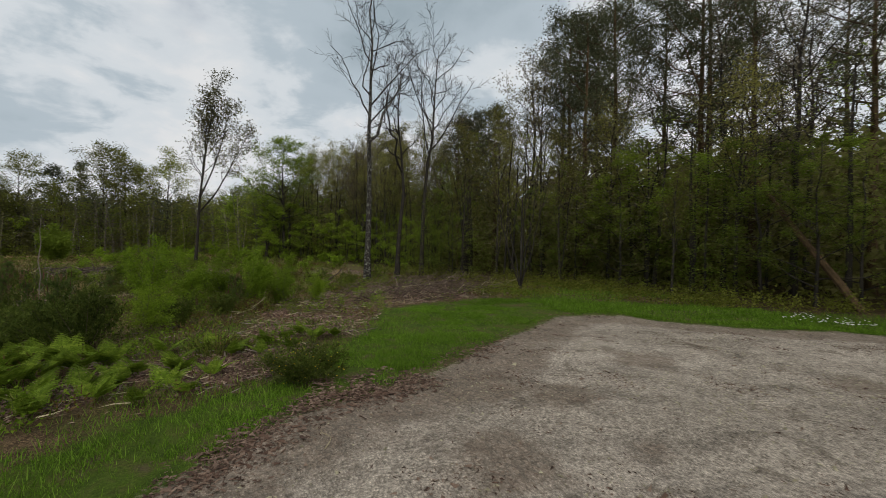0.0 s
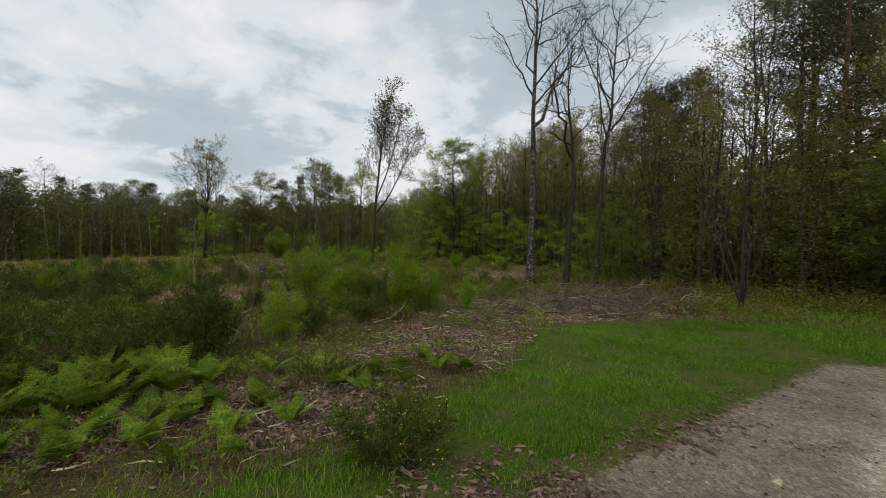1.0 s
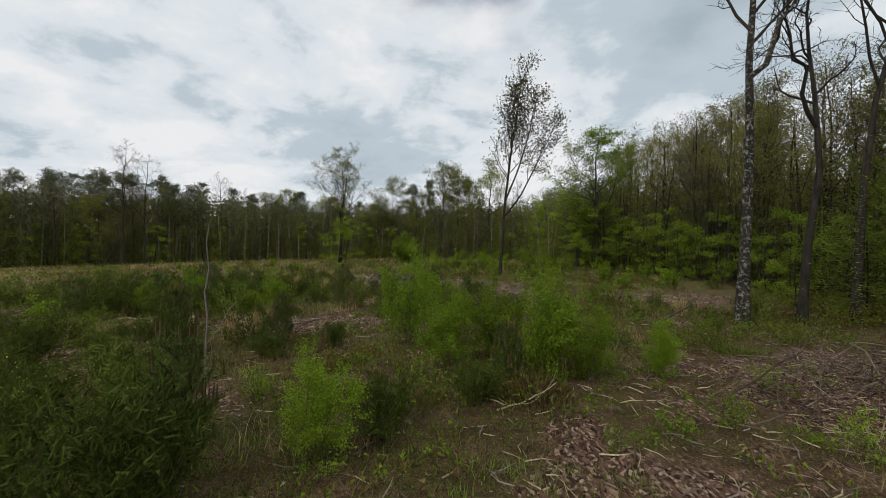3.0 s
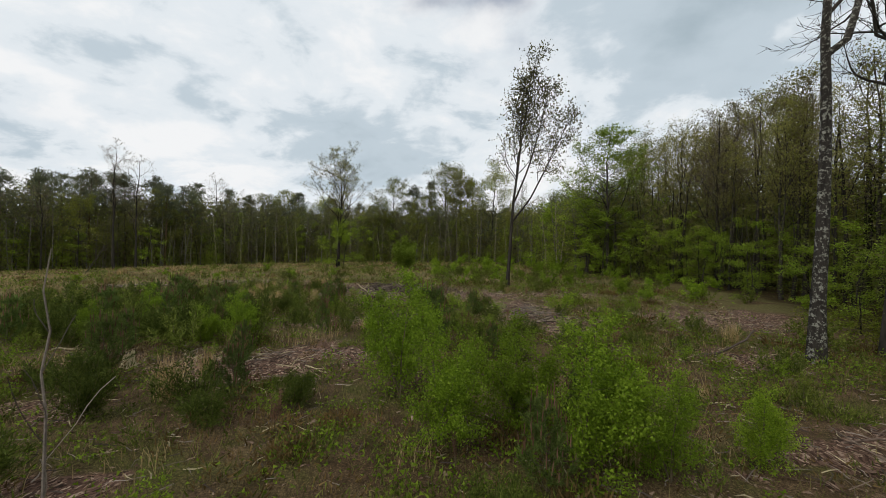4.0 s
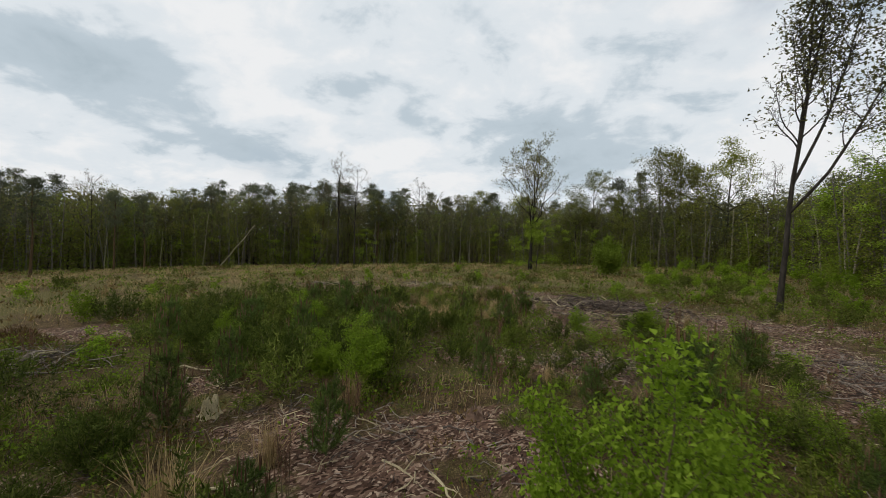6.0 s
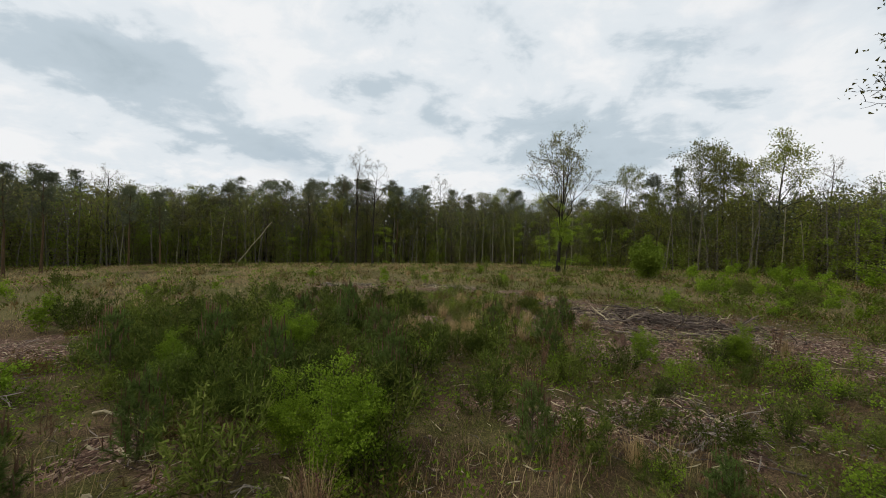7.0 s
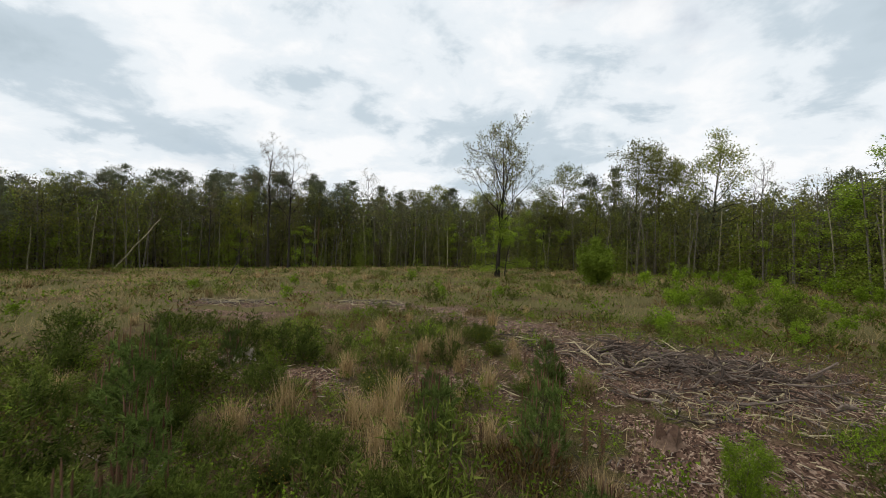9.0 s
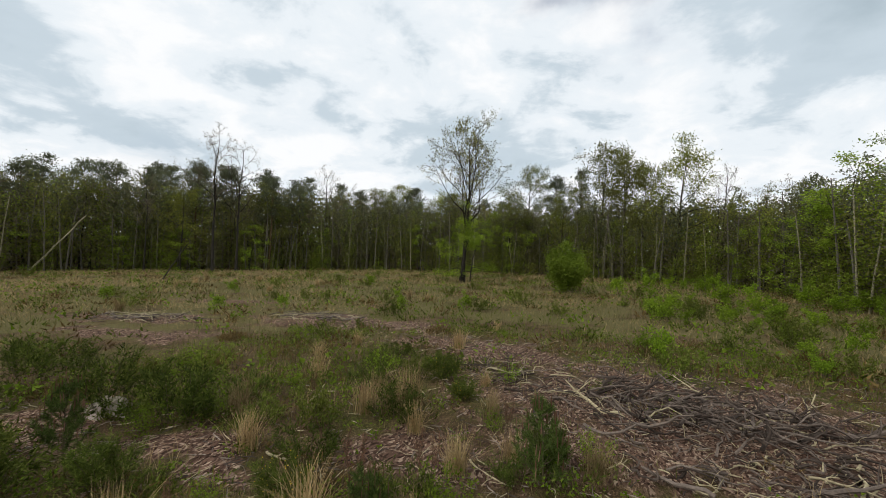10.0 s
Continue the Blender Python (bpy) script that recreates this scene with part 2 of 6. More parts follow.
M_HEAP = wood_mat("weathered_heap_branch", (0.036, 0.026, 0.02), (0.092, 0.07, 0.056), (0.21, 0.168, 0.138))
M_PALE_STICK = wood_mat("bleached_branch", (0.291, 0.245, 0.151), (0.395, 0.34, 0.209), (0.499, 0.43, 0.266))
M_STUMP = wood_mat("sawn_stump", (0.33, 0.29, 0.22), (0.43, 0.38, 0.3), (0.52, 0.47, 0.38))
M_STONE = wood_mat("stone", (0.208, 0.19, 0.122), (0.312, 0.28, 0.18), (0.437, 0.4, 0.266))


def ground_mat():
    m, nt = nodes_of("ground_cover")
    geo = nt.nodes.new("ShaderNodeNewGeometry")
    pos = geo.outputs["Position"]

    def attr(name):
        a = nt.nodes.new("ShaderNodeAttribute")
        a.attribute_name = name
        return a.outputs["Fac"]

    def edge(name, noisy, amount):
        v = calc(nt, "ADD", attr(name), calc(nt, "MULTIPLY", calc(nt, "SUBTRACT", noisy, 0.5), amount))
        return ramp_of(nt, v, [(0.42, 0.0), (0.58, 1.0)])

    n_big, n_mid = noise_fac(nt, 0.35, 4, 0.55, pos), noise_fac(nt, 2.2, 6, 0.65, pos)
    n_fine, n_grit = noise_fac(nt, 14, 6, 0.75, pos), noise_fac(nt, 38, 6, 0.8, pos)
    # heath: peat, needle litter and moss
    heath = ramp_of(nt, n_mid, [(0.25, (0.04, 0.025, 0.013)), (0.5, (0.086, 0.057, 0.03)), (0.72, (0.145, 0.1, 0.055))])
    moss = ramp_of(nt, n_fine, [(0.3, (0.0416, 0.052, 0.0115)), (0.7, (0.104, 0.105, 0.0252))])
    heath = mix_of(nt, ramp_of(nt, noise_fac(nt, 0.9, 5, 0.65, pos), [(0.45, 0.0), (0.63, 0.7)]), heath, moss)
    # litter of chips and bark
    vor = nt.nodes.new("ShaderNodeTexVoronoi")
    vor.inputs["Scale"].default_value = 38
    mp = nt.nodes.new("ShaderNodeMapping")
    mp.inputs["Scale"].default_value = (1, 0.45, 1)
    link(nt, pos, mp.inputs[0])
    wav = nt.nodes.new("ShaderNodeVectorMath")
    wav.operation = "ADD"
    sc = nt.nodes.new("ShaderNodeVectorMath")
    sc.operation = "SCALE"
    sc.inputs[3].default_value = 0.25
    nz = nt.nodes.new("ShaderNodeTexNoise")
    nz.inputs["Scale"].default_value = 3.0
    link(nt, pos, nz.inputs["Vector"])
    link(nt, nz.outputs["Color"], sc.inputs[0])
    link(nt, mp.outputs[0], wav.inputs[0])
    link(nt, sc.outputs[0], wav.inputs[1])
    link(nt, wav.outputs[0], vor.inputs["Vector"])
    sepc = nt.nodes.new("ShaderNodeSeparateColor")
    link(nt, vor.outputs["Color"], sepc.inputs[0])
    litter = ramp_of(nt, sepc.outputs[0], [(0.0, (0.026, 0.014, 0.009)), (0.4, (0.09, 0.052, 0.036)), (0.8, (0.18, 0.11, 0.078)), (1.0, (0.4, 0.3, 0.22))])
    litter = mix_of(nt, 1.0, litter, ramp_of(nt, n_mid, [(0.25, 0.6), (0.75, 1.3)]), "MULTIPLY")
    # verge
    verge = ramp_of(nt, n_mid, [(0.3, (0.035, 0.058, 0.008)), (0.48, (0.062, 0.096, 0.012)), (0.57, (0.075, 0.085, 0.02)), (0.7, (0.1, 0.074, 0.046))])
    verge = mix_of(nt, 1.0, verge, ramp_of(nt, n_grit, [(0.34, 0.5), (0.52, 1.0), (0.68, 1.6)]), "MULTIPLY")
    # trodden sandy gravel with damp and dark places
    lot = ramp_of(nt, n_big, [(0.3, (0.25, 0.215, 0.172)), (0.7, (0.38, 0.33, 0.27))])
    n_rut = noise_fac(nt, 1.6, 8, 0.7, pos, 0.6)
    lot = mix_of(nt, 1.0, lot, ramp_of(nt, n_rut, [(0.32, 0.6), (0.48, 0.95), (0.66, 1.22)]), "MULTIPLY")
    lot = mix_of(nt, 1.0, lot, ramp_of(nt, n_fine, [(0.34, 0.62), (0.5, 1.0), (0.66, 1.3)]), "MULTIPLY")
    lot = mix_of(nt, 1.0, lot, ramp_of(nt, n_grit, [(0.36, 0.4), (0.5, 1.0), (0.64, 1.7)]), "MULTIPLY")
    damp = ramp_of(nt, noise_fac(nt, 1.5, 9, 0.78, pos, 0.3), [(0.55, 0.0), (0.6, 0.55), (0.68, 1.0)])
    lot = mix_of(nt, calc(nt, "MULTIPLY", damp, 0.7), lot, (0.075, 0.058, 0.04))
    rim = ramp_of(nt, calc(nt, "ADD", attr("rim"), calc(nt, "MULTIPLY", n_mid, 0.9)), [(0.7, 0.0), (1.1, 0.6)])
    lot = mix_of(nt, rim, lot, mix_of(nt, 0.5, litter, (0.15, 0.125, 0.092)))
    wood = ramp_of(nt, n_mid, [(0.3, (0.0364, 0.028, 0.013)), (0.7, (0.0884, 0.062, 0.0288))])
    speck = nt.nodes.new("ShaderNodeTexVoronoi")
    speck.inputs["Scale"].default_value = 95
    link(nt, pos, speck.inputs["Vector"])
    seps = nt.nodes.new("ShaderNodeSeparateColor")
    link(nt, speck.outputs["Color"], seps.inputs[0])
    crumbs = ramp_of(nt, seps.outputs[1], [(0.0, 0.45), (0.5, 0.95), (0.85, 1.3), (1.0, 2.1)])
    heath = mix_of(nt, 1.0, heath, crumbs, "MULTIPLY")
    heath = mix_of(nt, 1.0, heath, ramp_of(nt, n_grit, [(0.34, 0.5), (0.52, 1.0), (0.68, 1.6)]), "MULTIPLY")
    lot = mix_of(nt, 0.4, lot, mix_of(nt, 1.0, lot, crumbs, "MULTIPLY"))
    meadow = ramp_of(nt, n_fine, [(0.3, (0.05, 0.052, 0.017)), (0.5, (0.105, 0.092, 0.036)), (0.7, (0.19, 0.155, 0.07))])
    heath = mix_of(nt, edge("meadow", noise_fac(nt, 0.45, 5, 0.65, pos), 1.6), heath, meadow)
    col = mix_of(nt, edge("woods", n_mid, 0.5), heath, wood)
    col = mix_of(nt, edge("litter", noise_fac(nt, 1.3, 6, 0.7, pos), 1.7), col, litter)
    col = mix_of(nt, edge("verge", noise_fac(nt, 2.6, 6, 0.7, pos), 1.5), col, verge)
    col = mix_of(nt, edge("lot", n_fine, 0.9), col, lot)
    h = calc(nt, "ADD", calc(nt, "MULTIPLY", n_fine, 0.7), calc(nt, "ADD", calc(nt, "MULTIPLY", n_grit, 0.35), calc(nt, "MULTIPLY", vor.outputs["Distance"], 0.25)))
    finish(nt, col, 0.95, h, 0.8, 0.05, spec=0.08)
    return m


M_GROUND = ground_mat()

# ---- mesh tools ----


class Geo:
    """Gathers vertices, triangles and quads, and makes one mesh of them."""

    def __init__(self):
        self.v, self.f3, self.f4, self.n = [], [], [], 0

    def add(self, v, tris=None, quads=None):
        v = np.asarray(v, dtype=np.float32).reshape(-1, 3)
        if tris is not None:
            self.f3.append(np.asarray(tris, dtype=np.int32).reshape(-1, 3) + self.n)
        if quads is not None:
            self.f4.append(np.asarray(quads, dtype=np.int32).reshape(-1, 4) + self.n)
        self.v.append(v)
        self.n += len(v)

    def mesh(self, name, mat, smooth=False):
        v = np.concatenate(self.v) if self.v else np.zeros((0, 3), np.float32)
        f3 = np.concatenate(self.f3) if self.f3 else np.zeros((0, 3), np.int32)
        f4 = np.concatenate(self.f4) if self.f4 else np.zeros((0, 4), np.int32)
        me = bpy.data.meshes.new(name)
        me.vertices.add(len(v))
        me.vertices.foreach_set("co", v.ravel())
        me.loops.add(f3.size + f4.size)
        me.loops.foreach_set("vertex_index", np.concatenate([f3.ravel(), f4.ravel()]).astype(np.int32))
        me.polygons.add(len(f3) + len(f4))
        start = np.concatenate([np.arange(len(f3)) * 3, f3.size + np.arange(len(f4)) * 4]).astype(np.int32)
        me.polygons.foreach_set("loop_start", start)
        me.polygons.foreach_set("use_smooth", np.full(len(f3) + len(f4), smooth))
        me.update(calc_edges=True)
        me.materials.append(mat)
        return me


def part(name, geo, mat, parent=None, label="", smooth=False):
    ob = new(name, geo.mesh(name, mat, smooth))
    if parent is not None:
        ob.parent = parent
    return tagged(ob, label) if label else ob


def unit(v):
    return v / np.maximum(np.linalg.norm(v, axis=-1, keepdims=True), 1e-9)


def tube(geo, pts, rad, sides=5):
    pts, rad = np.asarray(pts, float), np.asarray(rad, float)
    n = len(pts)
    tan = unit(np.gradient(pts, axis=0))
    ref = np.array([0.31, 0.95, 0.05]) if abs(tan[0][2]) > 0.7 else np.array([0.05, 0.1, 0.99])
    u = unit(np.cross(tan, ref))
    w = np.cross(tan, u)
    a = np.arange(sides) * 2 * math.pi / sides
    ring = (u[:, None] * np.cos(a)[None, :, None] + w[:, None] * np.sin(a)[None, :, None]) * rad[:, None, None] + pts[:, None]
    i, j = np.meshgrid(np.arange(n - 1), np.arange(sides), indexing="ij")
    k = (j + 1) % sides
    quads = np.stack([i * sides + j, i * sides + k, (i + 1) * sides + k, (i + 1) * sides + j], -1).reshape(-1, 4)
    geo.add(ring, quads=quads)


def capped(geo, pts, rad, sides=6):
    """A tube with a flat face at each end."""
    base = geo.n
    tube(geo, pts, rad, sides)
    n = len(pts)
    for row, flip in ((0, True), (n - 1, False)):
        fan = [(row * sides, row * sides + k + 1, row * sides + k) if flip else (row * sides, row * sides + k, row * sides + k + 1) for k in range(1, sides - 1)]
        geo.f3.append(np.array(fan, np.int32) + base)


def leaves(geo, rng, centre, length, width, flat=0.0):
    """Diamond leaves with a fold along the midrib; flat 1 turns them face up."""
    n = len(centre)
    if not n:
        return
    length, width = np.broadcast_to(length, n)[:, None], np.broadcast_to(width, n)[:, None]
    nor = rng.normal(size=(n, 3))
    nor = unit(unit(nor) * (1 - flat) + np.array([0, 0, 1.0]) * flat)
    a = unit(np.cross(nor, rng.normal(size=(n, 3))))
    b = np.cross(nor, a)
    fold = nor * width * 0.35
    v = np.stack([centre - a * length * 0.5, centre + b * width * 0.5 + fold, centre + a * length * 0.5, centre - b * width * 0.5 + fold], 1)
    base = np.arange(n)[:, None] * 4
    geo.add(v, tris=np.concatenate([base + [0, 1, 2], base + [0, 2, 3]]))


def flakes(geo, rng, centre, length, width, flat=0.0):
    """Leaves seen from afar: one triangle each."""
    n = len(centre)
    if not n:
        return
    length, width = np.broadcast_to(length, n)[:, None], np.broadcast_to(width, n)[:, None]
    nor = unit(unit(rng.normal(size=(n, 3))) * (1 - flat) + np.array([0, 0, 1.0]) * flat)
    a = unit(np.cross(nor, rng.normal(size=(n, 3))))
    b = np.cross(nor, a) * width * 0.6
    v = np.stack([centre - a * length * 0.5 + b * rng.uniform(0.3, 1, (n, 1)), centre - a * length * 0.4 - b, centre + a * length * 0.6], 1)
    geo.add(v, tris=np.arange(n * 3).reshape(-1, 3))


def needles(geo, rng, base, way, length, width):
    n = len(base)
    if not n:
        return
    length, width = np.broadcast_to(length, n)[:, None], np.broadcast_to(width, n)[:, None]
    side = unit(np.cross(way, rng.normal(size=(n, 3)))) * width * 0.5
    v = np.stack([base - side, base + side, base + way * length], 1)
    geo.add(v, tris=np.arange(n * 3).reshape(-1, 3))


def blades(geo, rng, base, height, width, lean, bends=2):
    """Grass blades that arch over: base points, heights, widths, and how far the tip leans as a share of the height."""
    n = len(base)
    if not n:
        return
    az = rng.uniform(0, 2 * math.pi, n)
    out = np.stack([np.cos(az), np.sin(az), np.zeros(n)], 1)
    side = np.stack([-np.sin(az), np.cos(az), np.zeros(n)], 1)
    h, w, k = (np.broadcast_to(q, n)[:, None] for q in (height, width, lean))
    rows = []
    for i in range(bends + 1):
        f = i / bends
        p = base + np.array([0, 0, 1.0]) * h * f * (1 - 0.28 * k * f) + out * h * k * f ** 1.8
        if i < bends:
            rows += [p - side * w * 0.5 * (1 - 0.5 * f), p + side * w * 0.5 * (1 - 0.5 * f)]
        else:
            rows.append(p)
    m = 2 * bends + 1
    v = np.stack(rows, 1)
    off = np.arange(n)[:, None] * m
    tris = [off + [m - 3, m - 2, m - 1]]
    for i in range(bends - 1):
        a = 2 * i
        tris += [off + [a, a + 1, a + 3], off + [a, a + 3, a + 2]]
    geo.add(v, tris=np.concatenate(tris))


def chunks(geo, rng, centre, size, thick=0.3, stretch=2.2):
    """Flat splinters of wood or stone: squashed tetrahedra lying at slight angles."""
    n = len(centre)
    az = rng.uniform(0, 2 * math.pi, n)
    a = np.stack([np.cos(az), np.sin(az), rng.normal(0, 0.22, n)], 1)
    b = np.stack([-np.sin(az), np.cos(az), rng.normal(0, 0.22, n)], 1)
    s = np.broadcast_to(size, n)[:, None]
    up = np.array([0, 0, 1.0])
    la = a * s * rng.uniform(0.5, 1, (n, 1)) * stretch * 0.5
    lb = b * s * rng.uniform(0.35, 0.6, (n, 1))
    v = np.stack([centre - la - lb * 0.6, centre - la * 0.8 + lb, centre + la + lb * rng.uniform(-0.6, 0.6, (n, 1)), centre + up * s * thick + la * rng.uniform(-0.5, 0.5, (n, 1))], 1)
    o = np.arange(n)[:, None] * 4
    geo.add(v, tris=np.concatenate([o + [0, 1, 3], o + [1, 2, 3], o + [2, 0, 3], o + [0, 2, 1]]))


# ---- the plan ----


def lift(x, y):
    """The height of the ground: level, and falling away gently to the west."""
    x, y = np.asarray(x, float), np.asarray(y, float)
    s = np.log1p(np.exp(np.clip(-(x + 4) / 2.0, -30, 30))) * 2.0
    bump = 0.035 * np.sin(x * 1.31 + 0.7 * y) * np.sin(y * 0.93 - 0.4 * x + 1) + 0.025 * np.sin(2.7 * x + 1.9) * np.sin(2.3 * y + 0.5 * x)
    return -0.027 * np.minimum(s, 66) + bump


LOT = [(-2.5, 1.2), (-1.2, 2.9), (-0.2, 3.75), (0.9, 4.5), (2.2, 4.95), (3.5, 5.6), (5.3, 6.4), (8.0, 7.8), (9.3, 6.9), (10.2, 5.3), (11.2, 4.1), (12.1, 2.8), (14, -3), (12, -14), (-8, -14), (-5, -4)]
VERGE = [(-2.6, 3.6), (-1.3, 4.8), (-0.6, 5.35), (0.1, 5.5), (0.9, 6.0), (1.7, 6.9), (2.6, 7.9), (3.5, 8.8), (4.1, 10.2), (4.9, 11.0), (6.7, 11.6), (8.7, 11.2), (10.6, 10.6), (12.2, 8.2), (13.6, 6.2), (15.4, 3.6), (18, -4), (16, -16), (12, -14), (10, -8), (-2, 1.5)]
# places where wood chips and bark lie bare: x, y, half length, half width, turn in degrees
LITTER = [(-0.7, 7.0, 1.5, 0.8, 35), (0.7, 6.9, 0.7, 0.6, 60), (2.4, 9.7, 1.4, 1.5, 0), (7.2, 13.6, 3.6, 2.0, 10), (-5.0, 16.2, 1.6, 0.75, 20), (-3.3, 17.3, 1.7, 0.55, 15),
          (-4.0, 20.6, 1.3, 0.45, 20), (1.4, 23.2, 2.8, 1.3, 100), (-5.0, 29.6, 3.6, 2.7, 0), (-4.6, 25.6, 1.5, 1.2, 20), (-3.0, 21.4, 1.3, 0.9, 30), (-20.0, 29.4, 2.8, 0.8, 20),
          (-14.5, 34.2, 3.5, 0.9, 25), (-3.0, 11.7, 0.8, 0.5, 0), (-11.6, 25.2, 1.6, 0.5, 10), (8.0, 24.5, 3.0, 2.2, 30)]
LITTER_FAR = [(-9.5, 32.5, 2.6, 1.1, -10), (-0.5, 28.8, 2.2, 1.6, 0), (-8.7, 26.4, 1.1, 0.7, 40), (2.5, 29.6, 3.5, 1.0, 10), (-6.5, 13.3, 1.2, 0.5, 10), (-14.0, 24.6, 1.3, 0.6, 15),
              (-24.0, 36.5, 3.0, 0.7, 25), (-3.6, 15.6, 0.9, 0.5, -20), (5.6, 19.0, 1.2, 0.7, -25), (-22.5, 31.4, 2.6, 1.0, 20), (-17.0, 34.7, 2.2, 1.0, 20), (-15.6, 16.4, 2.0, 0.9, 15), (2.2, 21.4, 1.2, 1.0, 60), (0.7, 26.3, 1.2, 1.4, 20), (1.2, 4.75, 1.5, 0.25, 28), (-0.6, 3.75, 0.9, 0.3, 30), (-8.0, 16.3, 0.9, 0.4, 20)]


# dark damp places in the gravel: x, y, size
STAINS = [(3.5, 2.3, 0.28), (3.2, 4.2, 0.35), (3.9, 3.7, 0.5), (2.3, 2.9, 0.6), (6.2, 4.2, 0.6), (4.4, 5.0, 0.4), (7.6, 2.0, 0.5)]


def inside(poly, x, y):
    """Signed distance to a polygon, positive inside."""
    p = np.array(poly, float)
    x, y = np.asarray(x, float), np.asarray(y, float)
    ins, best = np.zeros(x.shape, bool), np.full(x.shape, 1e9)
    for (x0, y0), (x1, y1) in zip(p, np.roll(p, -1, 0)):
        cut = (y0 > y) != (y1 > y)
        with np.errstate(divide="ignore", invalid="ignore"):
            ins ^= cut & (x < (x1 - x0) * (y - y0) / (y1 - y0 + 1e-12) + x0)
        t = np.clip(((x - x0) * (x1 - x0) + (y - y0) * (y1 - y0)) / ((x1 - x0) ** 2 + (y1 - y0) ** 2), 0, 1)
        best = np.minimum(best, np.hypot(x - x0 - t * (x1 - x0), y - y0 - t * (y1 - y0)))
    return np.where(ins, best, -best)


def litter_at(x, y):
    """1 in the middle of a bare place, 0.5 at its rim, falling to 0 outside."""
    x, y = np.asarray(x, float), np.asarray(y, float)
    x, y = x + 0.35 * np.sin(y * 2.1 + 1.3) + 0.2 * np.sin(y * 5.3 + x * 2), y + 0.3 * np.sin(x * 2.4 + 0.4) + 0.18 * np.sin(x * 5.9 - y * 1.7)
    best = np.zeros(x.shape)
    for cx, cy, a, b, deg in LITTER + LITTER_FAR:
        c, s = math.cos(radians(deg)), math.sin(radians(deg))
        u, v = (x - cx) * c + (y - cy) * s, -(x - cx) * s + (y - cy) * c
        best = np.maximum(best, np.clip(1.0 - 0.5 * np.sqrt((u / a) ** 2 + (v / b) ** 2), 0, 1))
    return best


def woods_at(x, y):
    """Positive under the trees round the clearing, in metres from the wood's edge."""
    clear = [(-60, 18), (-62, 36), (-54, 52), (-44, 64), (-33, 72), (-18, 73), (-6, 68), (2, 66), (5, 58), (6, 46), (12, 40), (13, 28), (10, 20), (14, 13), (13.6, 7), (17, -6), (15, -18), (-12, -18), (-30, -8), (-48, 4)]
    return -inside(clear, x, y)


PATH_XY = np.array([eye[:2] for _, eye, _, _ in PATH])


def off_path(x, y):
    """Metres from the line that the camera takes over the ground."""
    x, y = np.asarray(x, float), np.asarray(y, float)
    best = np.full(x.shape, 1e9)
    for (x0, y0), (x1, y1) in zip(PATH_XY[:-1], PATH_XY[1:]):
        t = np.clip(((x - x0) * (x1 - x0) + (y - y0) * (y1 - y0)) / ((x1 - x0) ** 2 + (y1 - y0) ** 2 + 1e-9), 0, 1)
        best = np.minimum(best, np.hypot(x - x0 - t * (x1 - x0), y - y0 - t * (y1 - y0)))
    return best


def ground():
    def axis(a, b, fine, far):
        mid = np.arange(a, b + 1e-6, fine)
        g = np.cumsum(np.geomspace(fine * 1.1, 90, 46))
        g = g[g < far]
        return np.concatenate([a - g[::-1], mid, b + g])

    xs, ys = axis(-14, 13, 0.28, 900), axis(-1, 33, 0.28, 900)
    X, Y = np.meshgrid(xs, ys, indexing="ij")
    Z = lift(X, Y)
    lot, lit = inside(LOT, X, Y), litter_at(X, Y)
    rough = np.random.default_rng(5).normal(0, 1, X.shape)
    Z = Z + rough * np.where(lot > 0, 0.003, 0.012) + 0.05 * np.clip(lit - 0.4, 0, 0.4)
    geo = Geo()
    n, m = X.shape
    i, j = np.meshgrid(np.arange(n - 1), np.arange(m - 1), indexing="ij")
    q = np.stack([i * m + j, (i + 1) * m + j, (i + 1) * m + j + 1, i * m + j + 1], -1)
    geo.add(np.stack([X, Y, Z], -1), quads=q)
    ob = tagged(part("ground", geo, M_GROUND, smooth=True), "clearing floor of gravel, grass verge, bark litter and peaty heath soil", "ground", kind="structure")
    cover = {"meadow": np.clip((off_path(X, Y) - 8) / 14, 0, 0.62), "lot": np.clip(0.5 + lot / 0.8, 0, 1), "litter": np.clip(lit, 0, 1) * 1.0, "verge": np.clip(0.5 + inside(VERGE, X, Y) / 1.0, 0, 1) * 0.93,
             "woods": np.clip(0.5 + woods_at(X, Y) / 4.0, 0, 1), "rim": np.clip(1 - np.abs(lot - 0.2) / 1.2, 0, 1) + sum(0.75 * np.exp(-((X - a) ** 2 + (Y - b) ** 2) / c ** 2) for a, b, c in STAINS)}
    for key, val in cover.items():
        a = ob.data.attributes.new(key, "FLOAT", "POINT")
        a.data.foreach_set("value", val.astype(np.float32).ravel())


ground()

# ---- trees ----


def limb(rng, start, way, length, segs, up, wob):
    pts, p, d = [start], np.array(start, float), np.array(way, float)
    for _ in range(segs):
        d = unit(d + rng.normal(0, wob, 3) + np.array([0, 0, up]))
        p = p + d * length / segs
        pts.append(p)
    return np.array(pts)


def along(pts, f):
    k = f * (len(pts) - 1)
    i = min(int(k), len(pts) - 2)
    return pts[i] + (pts[i + 1] - pts[i]) * (k - i), unit(pts[i + 1] - pts[i])


